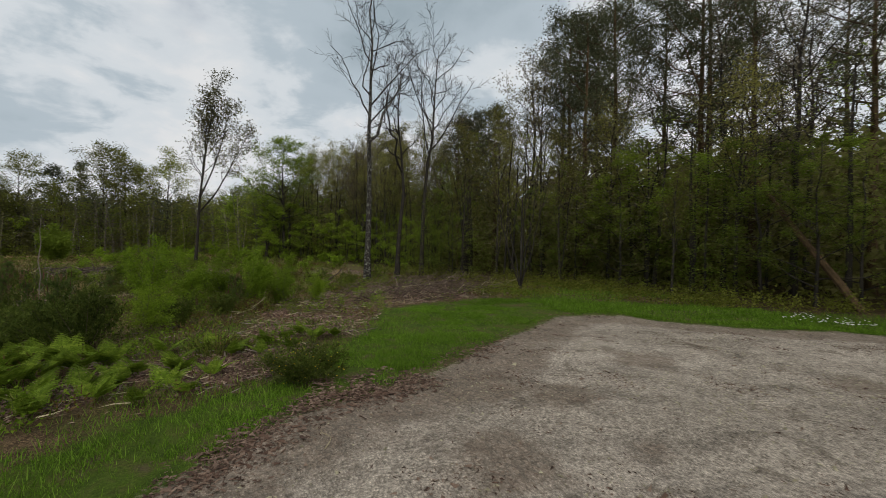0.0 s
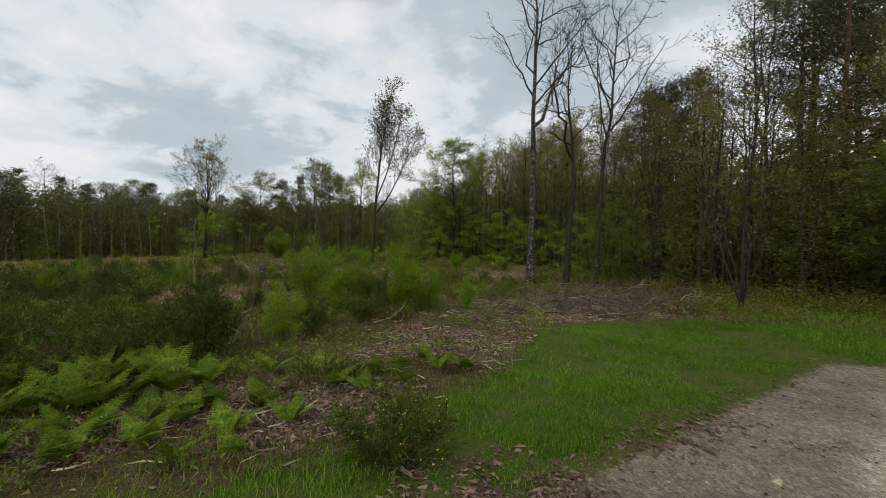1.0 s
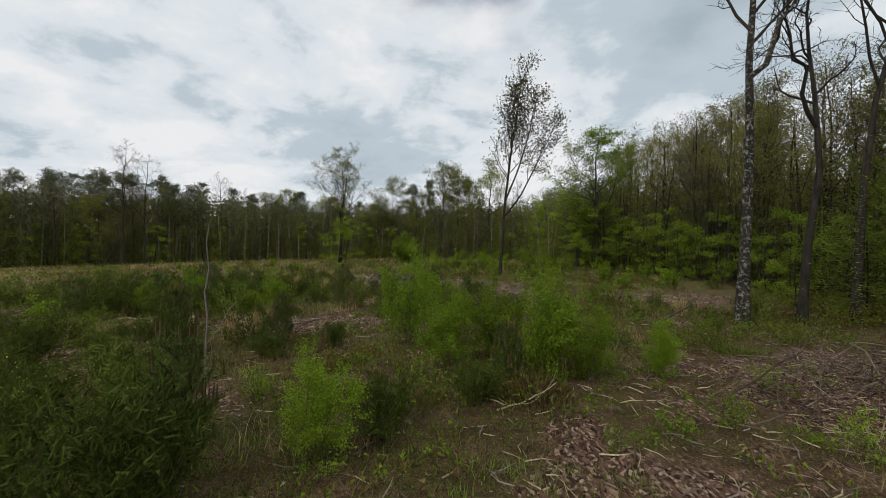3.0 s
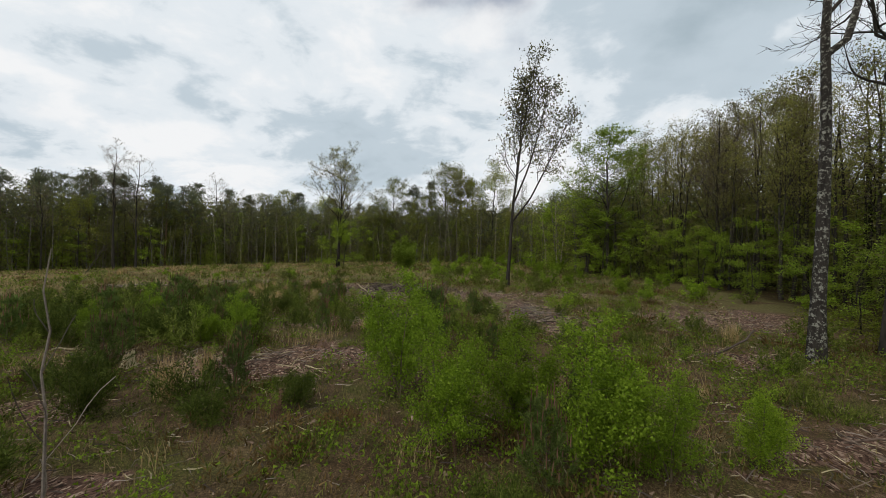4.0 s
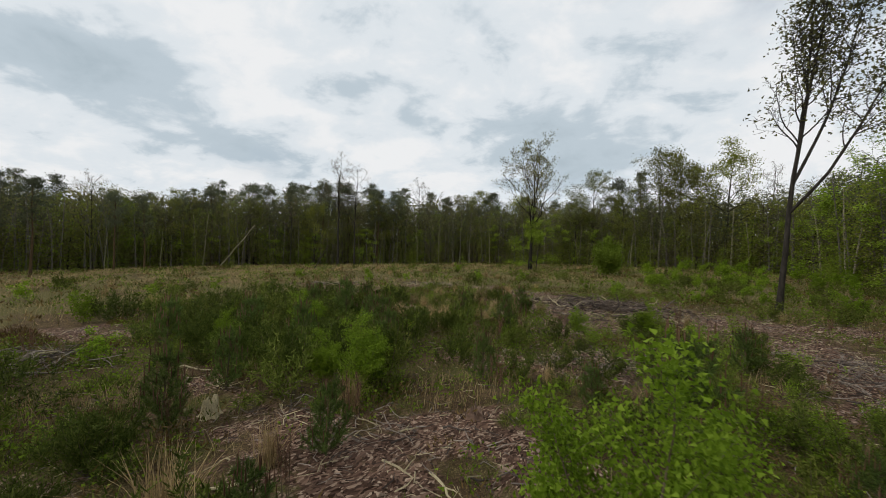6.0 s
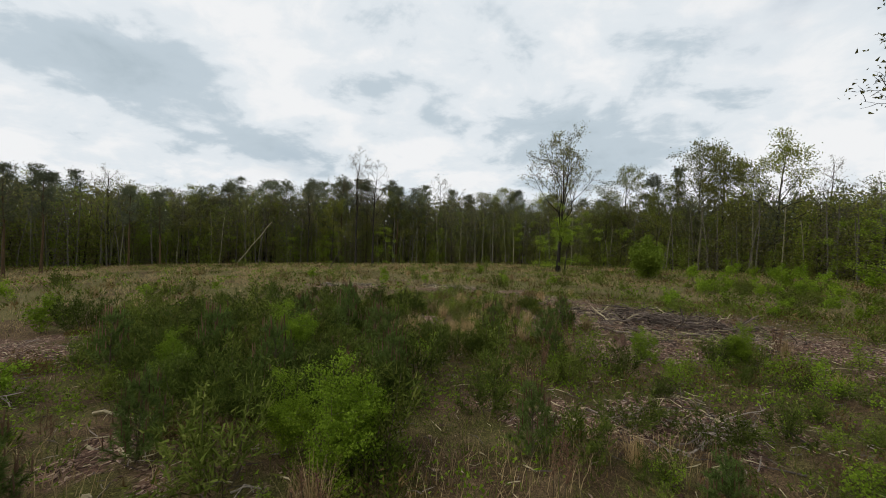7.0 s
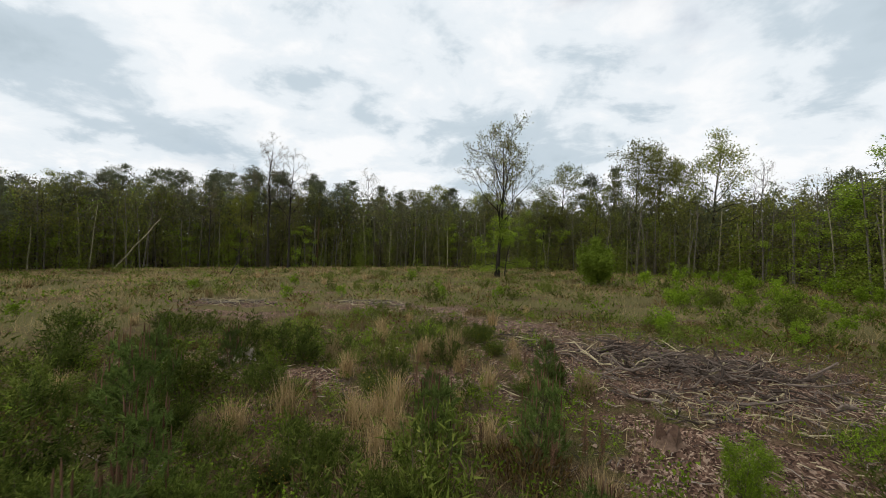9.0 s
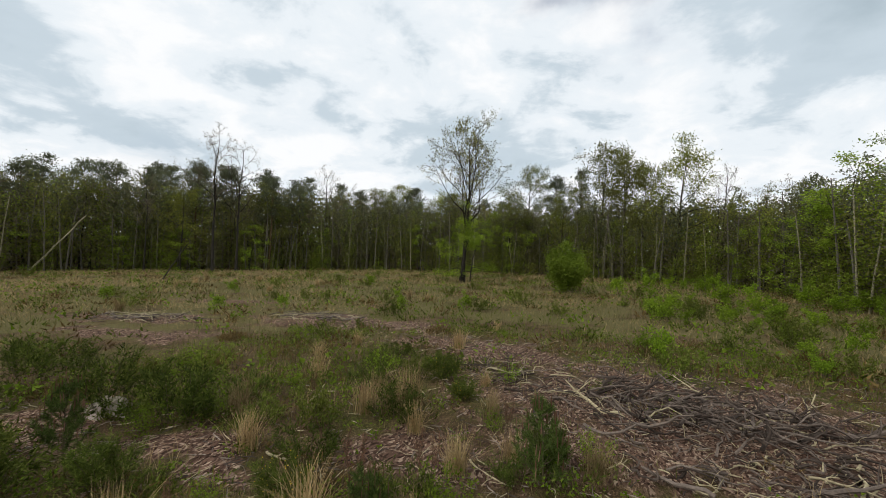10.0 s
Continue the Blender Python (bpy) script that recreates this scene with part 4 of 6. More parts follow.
hazel = broadleaf(81, 6.6, 0.05, clear=0.2, n1=7, n2=5, n3=3, angle=32, reach=0.2, up=0.1, wob=0.06, twig=0.007, kind="hazel_shrub", leaf=M_LEAF_OAK, leaf_n=500, leaf_l=0.1,
                  forks=[(0.02, (1.3, 0.4), 0.9), (0.02, (-1.2, 0.5), 0.8), (0.03, (0.5, -1.2), 0.85), (0.03, (-0.5, -0.9), 0.95), (0.02, (0.3, 1.4), 0.7)], label="many-stemmed hazel with few leaves at the wood's edge")
set_at(hazel, 11.25, 12.9)


def far_woods():
    """The trees farther in, where single ones cannot be told apart: trunks, crowns, and undergrowth down to the ground."""
    rng = np.random.default_rng(91)
    trunks = Geo()

    def pick(n, lo, hi, fade, near=False):
        got = []
        while sum(map(len, got)) < n:
            x, y = rng.uniform(-100, 40, 20000), rng.uniform(-10, 110, 20000)
            d = woods_at(x, y)
            o = off_path(x, y)
            keep = (d > lo) & (d < hi) & (rng.random(20000) < np.exp(-(d - lo) / fade)) & (inside(SEEN, x, y) > 0) & ((o < 34) & (x > 9) if near else o > 30)
            got.append(np.stack([x[keep], y[keep]], 1))
        return np.concatenate(got)[:n]

    def trunk_row(geo, places, r0, r1, h0, h1):
        for x, y in places:
            h, z = rng.uniform(h0, h1), float(lift(x, y))
            line = trunk_line(rng, h, rng.normal(0, 0.35, 2), 0.09, 4) + np.array([x, y, z - 0.1])
            tube(geo, line, np.linspace(rng.uniform(r0, r1), 0.03, 4), 4)

    def cloud_of(geos, centres, k, base, high, wide, size, flat):
        kinds = rng.choice(len(geos), len(centres))
        for i, geo in enumerate(geos):
            cc = centres[kinds == i]
            c = np.repeat(cc, k, 0)
            f = rng.uniform(0, 1, len(c))
            top = np.repeat(rng.uniform(high[0], high[1], len(cc)) * (1 + 0.14 * np.clip((-cc[:, 0] - 18) / 25, 0, 1) + 0.08 * np.clip((-cc[:, 0] - 30) / 15, 0, 1) * np.clip((cc[:, 1] - 40) / 8, 0, 1)), k)
            z = base + (top - base) * f
            r = wide * (0.15 + 0.95 * np.sin(np.pi * np.clip(f, 0.12, 0.97)) ** 0.8)
            p = np.concatenate([c + rng.normal(0, 0.55, c.shape) * r[:, None], (z + lift(c[:, 0], c[:, 1]))[:, None]], 1)
            flakes(geo, rng, p, size * rng.uniform(0.5, 1.3, len(p)), size * 0.7, flat)

    front, pale, green, oak, dull, dark, brown, inner = [Geo() for _ in range(8)]
    # the front row gets bark coloured as if lit, rows farther in the dark bark
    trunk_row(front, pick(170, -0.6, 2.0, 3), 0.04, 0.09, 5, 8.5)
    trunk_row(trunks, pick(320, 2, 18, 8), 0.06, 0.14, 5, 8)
    trunk_row(trunks, pick(60, 1.5, 10, 6, True), 0.06, 0.14, 5, 8)
    trunk_row(pale, pick(34, -0.8, 1.2, 3), 0.05, 0.08, 4, 8)
    cloud_of((dull, dark, brown, dull), pick(760, 1.0, 9, 5), 270, 1.5, (6.6, 9.2), 1.6, 0.17, 0.2)
    cloud_of((dull, brown, dull, brown, green), pick(700, 0.0, 4.0, 4), 230, 0.2, (3.5, 8.0), 1.6, 0.16, 0.3)
    cloud_of((dark,), pick(330, 0.8, 6, 5), 260, 3.0, (7.2, 9.4), 1.4, 0.18, 0.2)
    cloud_of((green, dull, brown), pick(170, 0.5, 5, 4), 150, 0.0, (2.5, 6.4), 1.4, 0.16, 0.5)
    cloud_of((green, oak, green), pick(180, -1.4, 0.6, 4), 190, 0.0, (1.0, 4.6), 1.0, 0.14, 0.6)
    cloud_of((oak, green, oak), pick(60, -1.0, 1.5, 4), 330, 2.0, (6.0, 8.6), 1.5, 0.15, 0.5)
    cloud_of((inner,), pick(760, 3.5, 20, 8), 130, 0.0, (6.6, 8.6), 2.2, 0.5, 0.1)
    cloud_of((inner,), pick(420, 18, 45, 40), 60, 0.0, (6.0, 9.0), 3.0, 1.0, 0.1)
    cloud_of((green, dull), pick(60, -0.5, 2.5, 4, True), 480, 0.3, (2.5, 6.5), 1.3, 0.085, 0.75)
    cloud_of((dull, green, brown, brown), pick(190, 2, 11, 6, True), 420, 1.5, (5.5, 9.0), 1.7, 0.105, 0.6)
    cloud_of((green, dull), pick(70, 1.0, 8, 4, True), 520, 0.1, (1.5, 5.0), 1.2, 0.09, 0.75)
    cloud_of((inner,), pick(400, 5, 20, 8, True), 150, 0.0, (4, 7.6), 2.0, 0.3, 0.1)
    cloud_of((inner,), pick(220, 14, 32, 20, True), 70, 0.0, (4, 9), 2.6, 0.8, 0.1)
    wood = tagged(new("distant_woods"), "deep mixed wood of thin trunks closing the clearing", "woods", kind="stuff")
    for name, geo, mat in (("lit_trunks", front, M_TRUNK_LIT), ("pale_trunks", pale, M_PALE_BARK), ("inner_trunks", trunks, M_BARK), ("undergrowth", green, M_WOOD_GREEN), ("leafy_crowns", oak, M_LEAF_OAK), ("crowns", dull, M_WOOD_DULL), ("pine_crowns", dark, M_NEEDLE), ("twig_crowns", brown, M_WOOD_TWIG), ("inner_thicket", inner, M_THICKET)):
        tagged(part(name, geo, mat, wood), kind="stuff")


SEEN = [(5, -14), (50, -14), (50, 100), (10, 120), (-110, 120), (-110, 5), (-45, 2), (-10, 8)]
far_woods()

# ---- shrubs and herbs of the clearing ----


def broom(seed, H, R, stems, side, per, length, width, flowers=0, label="", kind="broom_bush", mat=None, group="broom bushes", twiggy=True):
    """A feathery bush: rods that branch upwards, each set with short green shoots."""
    rng = np.random.default_rng(seed)
    base = tagged(new(kind), label, "bush", group)
    wood, green, bloom = Geo(), Geo(), Geo()
    for i in range(stems):
        az, out = rng.uniform(0, 6.28), math.sqrt(rng.uniform(0.02, 1))
        h = H * (1 - 0.5 * out ** 2) * rng.uniform(0.7, 1.05)
        way = np.array([math.cos(az) * out * R / h, math.sin(az) * out * R / h, 1.0])
        q = limb(rng, np.array([math.cos(az), math.sin(az), 0]) * 0.25 * R * out, unit(way), h * math.hypot(1, out * R / h) * 0.85, 5, 0.03, 0.16)
        tube(wood, q[[0, 2, 5]], np.array([0.008, 0.006, 0.003]) * (H / 1.2) ** 0.5, 3)
        rods = [q[2:]]
        for q2, _ in branches(rng, q, 0.004, side, 0.15, 1.0, 34, H * 0.3, lambda f: 1.15 - 0.6 * f, 3, 0.1, 0.2):
            if twiggy:
                tube(wood, q2, np.full(4, 0.002), 3)
            rods.append(q2)
        for rod in rods:
            k = rng.uniform(0, 1, per) * (len(rod) - 1.001)
            seg = k.astype(int)
            p = rod[seg] + (rod[seg + 1] - rod[seg]) * (k - seg)[:, None] + rng.normal(0, length * 0.25, (per, 3))
            d = unit(rod[seg + 1] - rod[seg])
            w = unit(d * 0.7 + rng.normal(0, 0.6, (per, 3)) + np.array([0, 0, 0.15]))
            needles(green, rng, p, w, length * rng.uniform(0.5, 1.3, per), width)
            if flowers and rng.random() < 0.4:
                sel = rng.random(per) < flowers
                leaves(bloom, rng, (p + w * length)[sel], 0.028, 0.024)
    part("stemwork", wood, M_TWIG, base)["kind"] = "stuff"
    part("foliage", green, mat or M_BROOM, base)["kind"] = "stuff"
    if bloom.n:
        part("blossom", bloom, M_YELLOW, base, "small yellow broom flowers")["kind"] = "stuff"
    return base


def birch(seed, H, n_leaf, leaf_l, n1=14, label="", group="birch saplings", spread=0.16, reach=0.32, stems=3, kind="birch_sapling", wide=0.5, leaf=None):
    """A bushy young birch: a few stems from one foot, fine side shoots and small leaves."""
    rng = np.random.default_rng(seed)
    base = tagged(new(kind), label, "sapling", group)
    wood, crown = Geo(), Geo()
    tips = []
    for k in range(stems):
        h = H * (1 if k == 0 else rng.uniform(0.6, 0.88))
        az = rng.uniform(0, 6.28)
        lean = np.array([math.cos(az), math.sin(az)]) * H * (0.06 if k == 0 else rng.uniform(0.15, 0.32) * wide * 2)
        main = trunk_line(rng, h, lean, 0.03, 8)
        tube(wood, main, np.linspace(0.016, 0.003, 8) * H / 2, 5)
        tips.append(main[5:])
        for q, rad in branches(rng, main, 0.014 * H / 2, n1, 0.06, 0.95, 56, H * reach, lambda f: 1.2 - 0.85 * f, 4, 0.08, 0.16):
            tube(wood, q, np.maximum(rad, 0.0022), 3)
            tips.append(q)
            for q2, _ in branches(rng, q, rad[0], 3, 0.2, 1, 42, H * 0.12, lambda f: 1.1 - 0.5 * f, 2, 0.08, 0.2):
                tips.append(q2)
    pick, f = rng.integers(0, len(tips), n_leaf), rng.uniform(0.05, 1.05, n_leaf)
    c = np.array([tips[i][0] + (tips[i][-1] - tips[i][0]) * k for i, k in zip(pick, f)]) + rng.normal(0, spread * 0.35, (n_leaf, 3))
    c[:, 2] = np.abs(c[:, 2])
    flakes(crown, rng, c, leaf_l * rng.uniform(0.6, 1.25, n_leaf), leaf_l * 0.8 * rng.uniform(0.7, 1.2, n_leaf), 0.25)
    part("stemwork", wood, M_TWIG, base)["kind"] = "stuff"
    part("foliage", crown, leaf or M_BIRCH_LEAF, base)["kind"] = "stuff"
    return base


def heather(seed, R, H, n, size, label="", mat=None, kind="heather_clump", group="heather clumps"):
    rng = np.random.default_rng(seed)
    base = tagged(new(kind), label, "shrub", group)
    geo, wood = Geo(), Geo()
    az, out = rng.uniform(0, 6.28, n), np.sqrt(rng.uniform(0, 1, n))
    top = H * (1 - 0.6 * out ** 2) * rng.uniform(0.35, 1.1, n)
    p = np.stack([np.cos(az) * out * R, np.sin(az) * out * R, top * rng.uniform(0.3, 0.9, n)], 1)
    p[:, :2] += rng.normal(0, R * 0.12, (n, 2))
    w = unit(np.stack([np.cos(az) * out * 0.6, np.sin(az) * out * 0.6, np.ones(n)], 1) + rng.normal(0, 0.4, (n, 3)))
    needles(geo, rng, p, w, size * rng.uniform(0.6, 1.3, n), size * 0.2)
    for i in range(14):
        a, o = rng.uniform(0, 6.28), rng.uniform(0.2, 0.9)
        tube(wood, limb(rng, np.zeros(3), unit(np.array([math.cos(a) * o, math.sin(a) * o, 0.8])), H * 0.9, 3, 0.05, 0.2), np.full(4, 0.004), 3)
    part("stemwork", wood, M_TWIG, base)["kind"] = "stuff"
    part("foliage", geo, mat or M_HEATHER, base)["kind"] = "stuff"
    return base


def tussock(seed, H, n, width, label="tussock of dry straw-coloured moor grass", green=0.15):
    rng = np.random.default_rng(seed)
    base = tagged(new("grass_tussock"), label, "grass", "straw tussocks")
    dry, fresh = Geo(), Geo()
    for geo, k, h in ((dry, n, H), (fresh, int(n * green), H * 0.5)):
        p = np.concatenate([rng.normal(0, H * 0.11, (k, 2)), np.zeros((k, 1))], 1)
        blades(geo, rng, p, h * rng.uniform(0.55, 1.1, k), width, np.abs(rng.normal(0.35, 0.3, k)), 3)
    part("dry_foliage", dry, M_STRAW, base)["kind"] = "stuff"
    part("fresh_foliage", fresh, M_GRASS, base)["kind"] = "stuff"
    return base


def bracken(seed, H, fronds=4, label="clump of young bright green bracken fronds"):
    """Arching fronds with paired, toothed side leaflets."""
    rng = np.random.default_rng(seed)
    base = tagged(new("bracken_fern"), label, "fern", "bracken ferns")
    for _ in range(fronds):
        geo = Geo()
        az, lean = rng.uniform(0, 6.28), rng.uniform(0.35, 1.0)
        out, side = np.array([math.cos(az), math.sin(az), 0]), np.array([-math.sin(az), math.cos(az), 0])
        L = H * rng.uniform(0.75, 1.1)
        f = np.linspace(0, 1, 9)
        q = out * (L * lean * f ** 1.7)[:, None] + np.array([0, 0, 1]) * (L * (f - 0.42 * lean * f ** 2.2))[:, None]
        tube(geo, q, np.linspace(0.006, 0.002, 9), 3)
        v, tris = [], []
        for k in np.linspace(0.3, 0.98, 13):
            p, d = along(q, k * 0.999)
            w = 0.4 * L * (1.05 - k) ** 0.75 * (0.55 if k < 0.34 else 1)
            for sg in (-1, 1):
                tip = p + side * sg * w + d * w * 0.45 - np.array([0, 0, 0.16]) * w
                ax = tip - p
                up = unit(np.cross(ax, d))
                edge = unit(np.cross(up, ax))
                # leaflet with teeth on both sides
                m = 4
                for j in range(m):
                    a, b = j / m, (j + 1.35) / m
                    wd = 0.27 * w * (1.05 - a)
                    for s2 in (-1, 1):
                        i0 = len(v)
                        v += [p + ax * a, p + ax * min(1, b), p + ax * min(1, a + 0.22) + edge * s2 * wd]
                        tris.append((i0, i0 + 1, i0 + 2))
        geo.add(np.array(v), tris=np.array(tris))
        part("frond", geo, M_FERN, base)
    return base


def seed_stalk(seed, H):
    rng = np.random.default_rng(seed)
    base = tagged(new("dock_stalk"), "dry rust-brown seed stalks standing among the shrubs", "herb", "rust seed stalks")
    wood, geo = Geo(), Geo()
    for _ in range(4):
        q = limb(rng, rng.normal(0, 0.04, 3) * np.array([1, 1, 0]), unit(np.array([*rng.normal(0, 0.12, 2), 1.0])), H * rng.uniform(0.8, 1.1), 4, 0.02, 0.05)
        tube(wood, q, np.full(5, 0.004), 3)
        k = rng.uniform(2.0, 4, 130)
        i = np.minimum(k.astype(int), 3)
        p = q[i] + (q[i + 1] - q[i]) * (k - i)[:, None]
        needles(geo, rng, p + rng.normal(0, 0.014, (130, 3)), unit(rng.normal(0, 0.8, (130, 3)) + np.array([0, 0, 1.0])), 0.045, 0.007)
    part("stemwork", wood, M_TWIG, base)["kind"] = "stuff"
    part("seedhead", geo, M_RUST, base)["kind"] = "stuff"
    return base


def young_pine(seed, H, label="waist-high young pine with dark needles and rusty candles"):
    """A pine sapling: a stem with whorls of upturned shoots in bottlebrush needles, each topped by a rust-brown candle."""
    rng = np.random.default_rng(seed)
    base = tagged(new("young_pine"), label, "sapling", "young pines")
    wood, green, tip = Geo(), Geo(), Geo()
    stem = trunk_line(rng, H, rng.normal(0, 0.06, 2), 0.012, 8)
    tube(wood, stem, np.linspace(0.018, 0.006, 8), 5)
    shoots = [(stem[4:], 1.0)]
    for lvl in (0.08, 0.24, 0.42, 0.6, 0.78):
        n = int(rng.integers(5, 8))
        for i in range(n):
            p, _ = along(stem, min(0.98, lvl + rng.normal(0, 0.02)))
            a = 6.28 * (i + rng.uniform(-0.2, 0.2)) / n
            L = H * (0.5 - 0.38 * lvl) * rng.uniform(0.75, 1.15)
            q = limb(rng, p, unit(np.array([math.cos(a), math.sin(a), 0.55])), L, 4, 0.16, 0.08)
            tube(wood, q, np.linspace(0.008, 0.004, 5), 3)
            shoots.append((q, 0.8))
            for q2, _ in branches(rng, q, 0.004, 2, 0.35, 0.8, 40, L * 0.5, lambda f: 1, 3, 0.15, 0.1):
                shoots.append((q2, 0.6))
    for q, share in shoots:
        n = int(150 * share * max(0.5, np.linalg.norm(q[-1] - q[0]) / (0.3 * H)))
        k = rng.uniform(0.1, 1, n) ** 0.7 * (len(q) - 1.001)
        i = k.astype(int)
        p = q[i] + (q[i + 1] - q[i]) * (k - i)[:, None]
        d = unit(q[i + 1] - q[i])
        needles(green, rng, p, unit(d * 0.8 + rng.normal(0, 0.62, (n, 3))), 0.085 * rng.uniform(0.7, 1.25, n), 0.009)
        if rng.random() < 0.55:
            c = limb(rng, q[-1], np.array([0, 0, 1.0]), 0.1 + 0.09 * share, 2, 0.3, 0.06)
            tube(tip, c, np.array([0.008, 0.008, 0.003]), 4)
    part("stemwork", wood, M_TWIG, base)["kind"] = "stuff"
    part("foliage", green, M_YOUNG_PINE, base)["kind"] = "stuff"
    part("shoot_growth", tip, M_RUST, base, "rust-brown upright new shoots")["kind"] = "stuff"
    return base


def dead_sapling(seed, x, y, H, label):
    """A bare dead stem with a few long bowed twigs."""
    rng = np.random.default_rng(seed)
    base = tagged(new("dead_sapling"), label, "sapling")
    stem, wood = Geo(), Geo()
    q = trunk_line(rng, H, (0.12, 0.1), 0.03, 9)
    tube(stem, q, np.linspace(0.016, 0.004, 9), 5)
    for q2, rad in branches(rng, q, 0.012, 7, 0.04, 0.8, 42, H * 0.3, lambda f: 1.15 - 0.8 * f, 5, 0.09, 0.14):
        tube(wood, q2, np.maximum(rad, 0.003), 4)
    part("stem", stem, M_STICK, base)
    part("twigwork", wood, M_STICK, base)["kind"] = "stuff"
    return set_at(base, x, y, 1.0, 0.0, 0.02)


near_broom = Stand([broom(s, 1.3, 0.58, 18, 9, 32, 0.1, 0.0135, fl, label=lb, mat=M_BROOM_DARK, twiggy=False) for s, fl, lb in
                    ((101, 0, "dense feathery dark green broom bush on the heath"), (102, 0, "dense feathery dark green broom bush on the heath"), (103, 0.04, "broom bush with a few yellow flowers"))], 1.3)
far_broom = Stand([broom(s, 1.2, 0.82, 10, 6, 11, 0.12, 0.036, label="low dark green broom bush in the clearing", twiggy=False) for s in (104, 105, 106)], 1.2)
mid_broom = Stand([broom(s, 1.2, 0.62, 11, 7, 16, 0.11, 0.021, label="soft dark green broom bush crowding the heath", mat=m, twiggy=False) for s, m in ((107, M_BROOM_DARK), (108, M_BROOM), (109, M_BROOM_DARK))], 1.2)
near_birch = Stand([birch(s, 2.0, 15000, 0.036, 13, "young birch with small bright green leaves", reach=0.38, stems=5, wide=0.75) for s in (111, 112)], 2.0)
low_birch = Stand([birch(s, 0.9, 620, 0.04, 4, "knee-high green birch seedling among the heath plants", "birch seedlings", spread=0.16, stems=4, reach=0.4, wide=0.7, kind="birch_seedling") for s in (116, 117)], 0.9)
far_birch = Stand([birch(s, 1.6, 800, 0.1, 4, "low birch sapling with fresh green leaves", spread=0.25, stems=3, reach=0.4, wide=0.8) for s in (113, 114, 115)], 1.6)
heathers = Stand([heather(s, 0.45, 0.38, 620, 0.11, "low brown-green heather clump") for s in (121, 122, 123)], 0.38)
bilberry = Stand([heather(s, 0.5, 0.32, 600, 0.11, "low green bilberry patch", M_BROOM, "bilberry_shrub", "bilberry patches") for s in (124, 125)], 0.32)
tussocks = Stand([tussock(s, 0.8, 180, 0.008) for s in (131, 132)], 0.8)
far_tussocks = Stand([tussock(s, 0.7, 90, 0.016) for s in (133, 134)], 0.7)
ferns = Stand([bracken(s, 0.6, k) for s, k in ((141, 4), (142, 5), (143, 3))], 0.6)
stalks = Stand([seed_stalk(s, 0.75) for s in (151, 152)], 0.75)

young_pines = Stand([young_pine(s, 1.2) for s in (155, 156, 157)], 1.2)

# bushes that stand out, one by one
for x, y, h in [(-6.5, 15.1, 1.15), (-0.54, 22.6, 0.95), (-1.0, 18.2, 1.5), (-6.95, 26.6, 1.0), (1.78, 14.4, 1.15), (1.15, 12.75, 0.95), (-7.4, 23.5, 1.1), (-6.4, 24.2, 1.05), (-10.9, 22.1, 1.4), (-11.9, 22.8, 1.3), (-10.6, 20.6, 1.3),
                (-8.2, 24.9, 0.75), (-7.9, 20.6, 1.2), (-9.2, 21.4, 1.1), (-12.6, 24.6, 1.0), (-2.0, 10.2, 1.2), (-4.3, 15.9, 0.9), (-7.4, 16.4, 1.0), (-10.0, 18.3, 1.3), (-6.8, 19.6, 1.1), (-8.0, 18.4, 1.25), (-4.2, 19.2, 0.9),
                (-11.6, 17.2, 1.2), (0.4, 17.6, 0.8), (-3.4, 14.5, 0.85), (-2.4, 19.4, 0.7), (-5.5, 22.9, 0.75)]:
    young_pines.put(x, y, h, tall=1.1)
dead_sapling(158, -2.5, 11.1, 2.35, "tall thin dead grey sapling with bowed bare twigs")
near_birch.put(-0.9, 14.95, 1.88)
near_birch.put(1.5, 12.95, 1.7)
near_birch.put(-0.1, 13.6, 1.5)
near_birch.put(0.9, 14.3, 1.45)
near_birch.put(-0.7, 10.15, 1.05)
near_birch.put(3.45, 13.7, 0.95)
near_birch.put(2.4, 13.2, 1.1)
near_birch.put(-5.9, 18.0, 1.0)
near_birch.put(-6.5, 17.6, 1.0)
near_birch.put(-9.4, 17.4, 1.1)
near_birch.put(-5.5, 17.4, 1.35)
near_birch.put(-9.9, 19.6, 1.3)
near_birch.put(-2.6, 25.4, 0.9)
near_birch.put(-4.4, 24.6, 0.75)
near_broom.put(-1.55, 8.95, 1.45, 0)
near_broom.put(-0.2, 11.1, 0.95, 1)
near_broom.put(-2.3, 9.9, 1.0, 1)
near_broom.put(0.7, 12.0, 0.8, 0)
near_broom.put(1.35, 5.75, 0.78, 2, tall=0.72)
near_broom.put(-2.6, 8.6, 1.0, 0)
near_broom.put(-4.2, 10.4, 1.05, 2)
for x, y, h, k in [(-3.2, 9.3, 1.2, 0), (-3.7, 8.1, 1.1, 1), (-4.7, 9.2, 1.2, 0), (-5.5, 10.6, 1.2, 1), (-4.0, 11.5, 1.05, 0), (-2.9, 10.7, 1.0, 1), (-6.4, 12.0, 1.1, 0)]:
    near_broom.put(x, y, h, k)
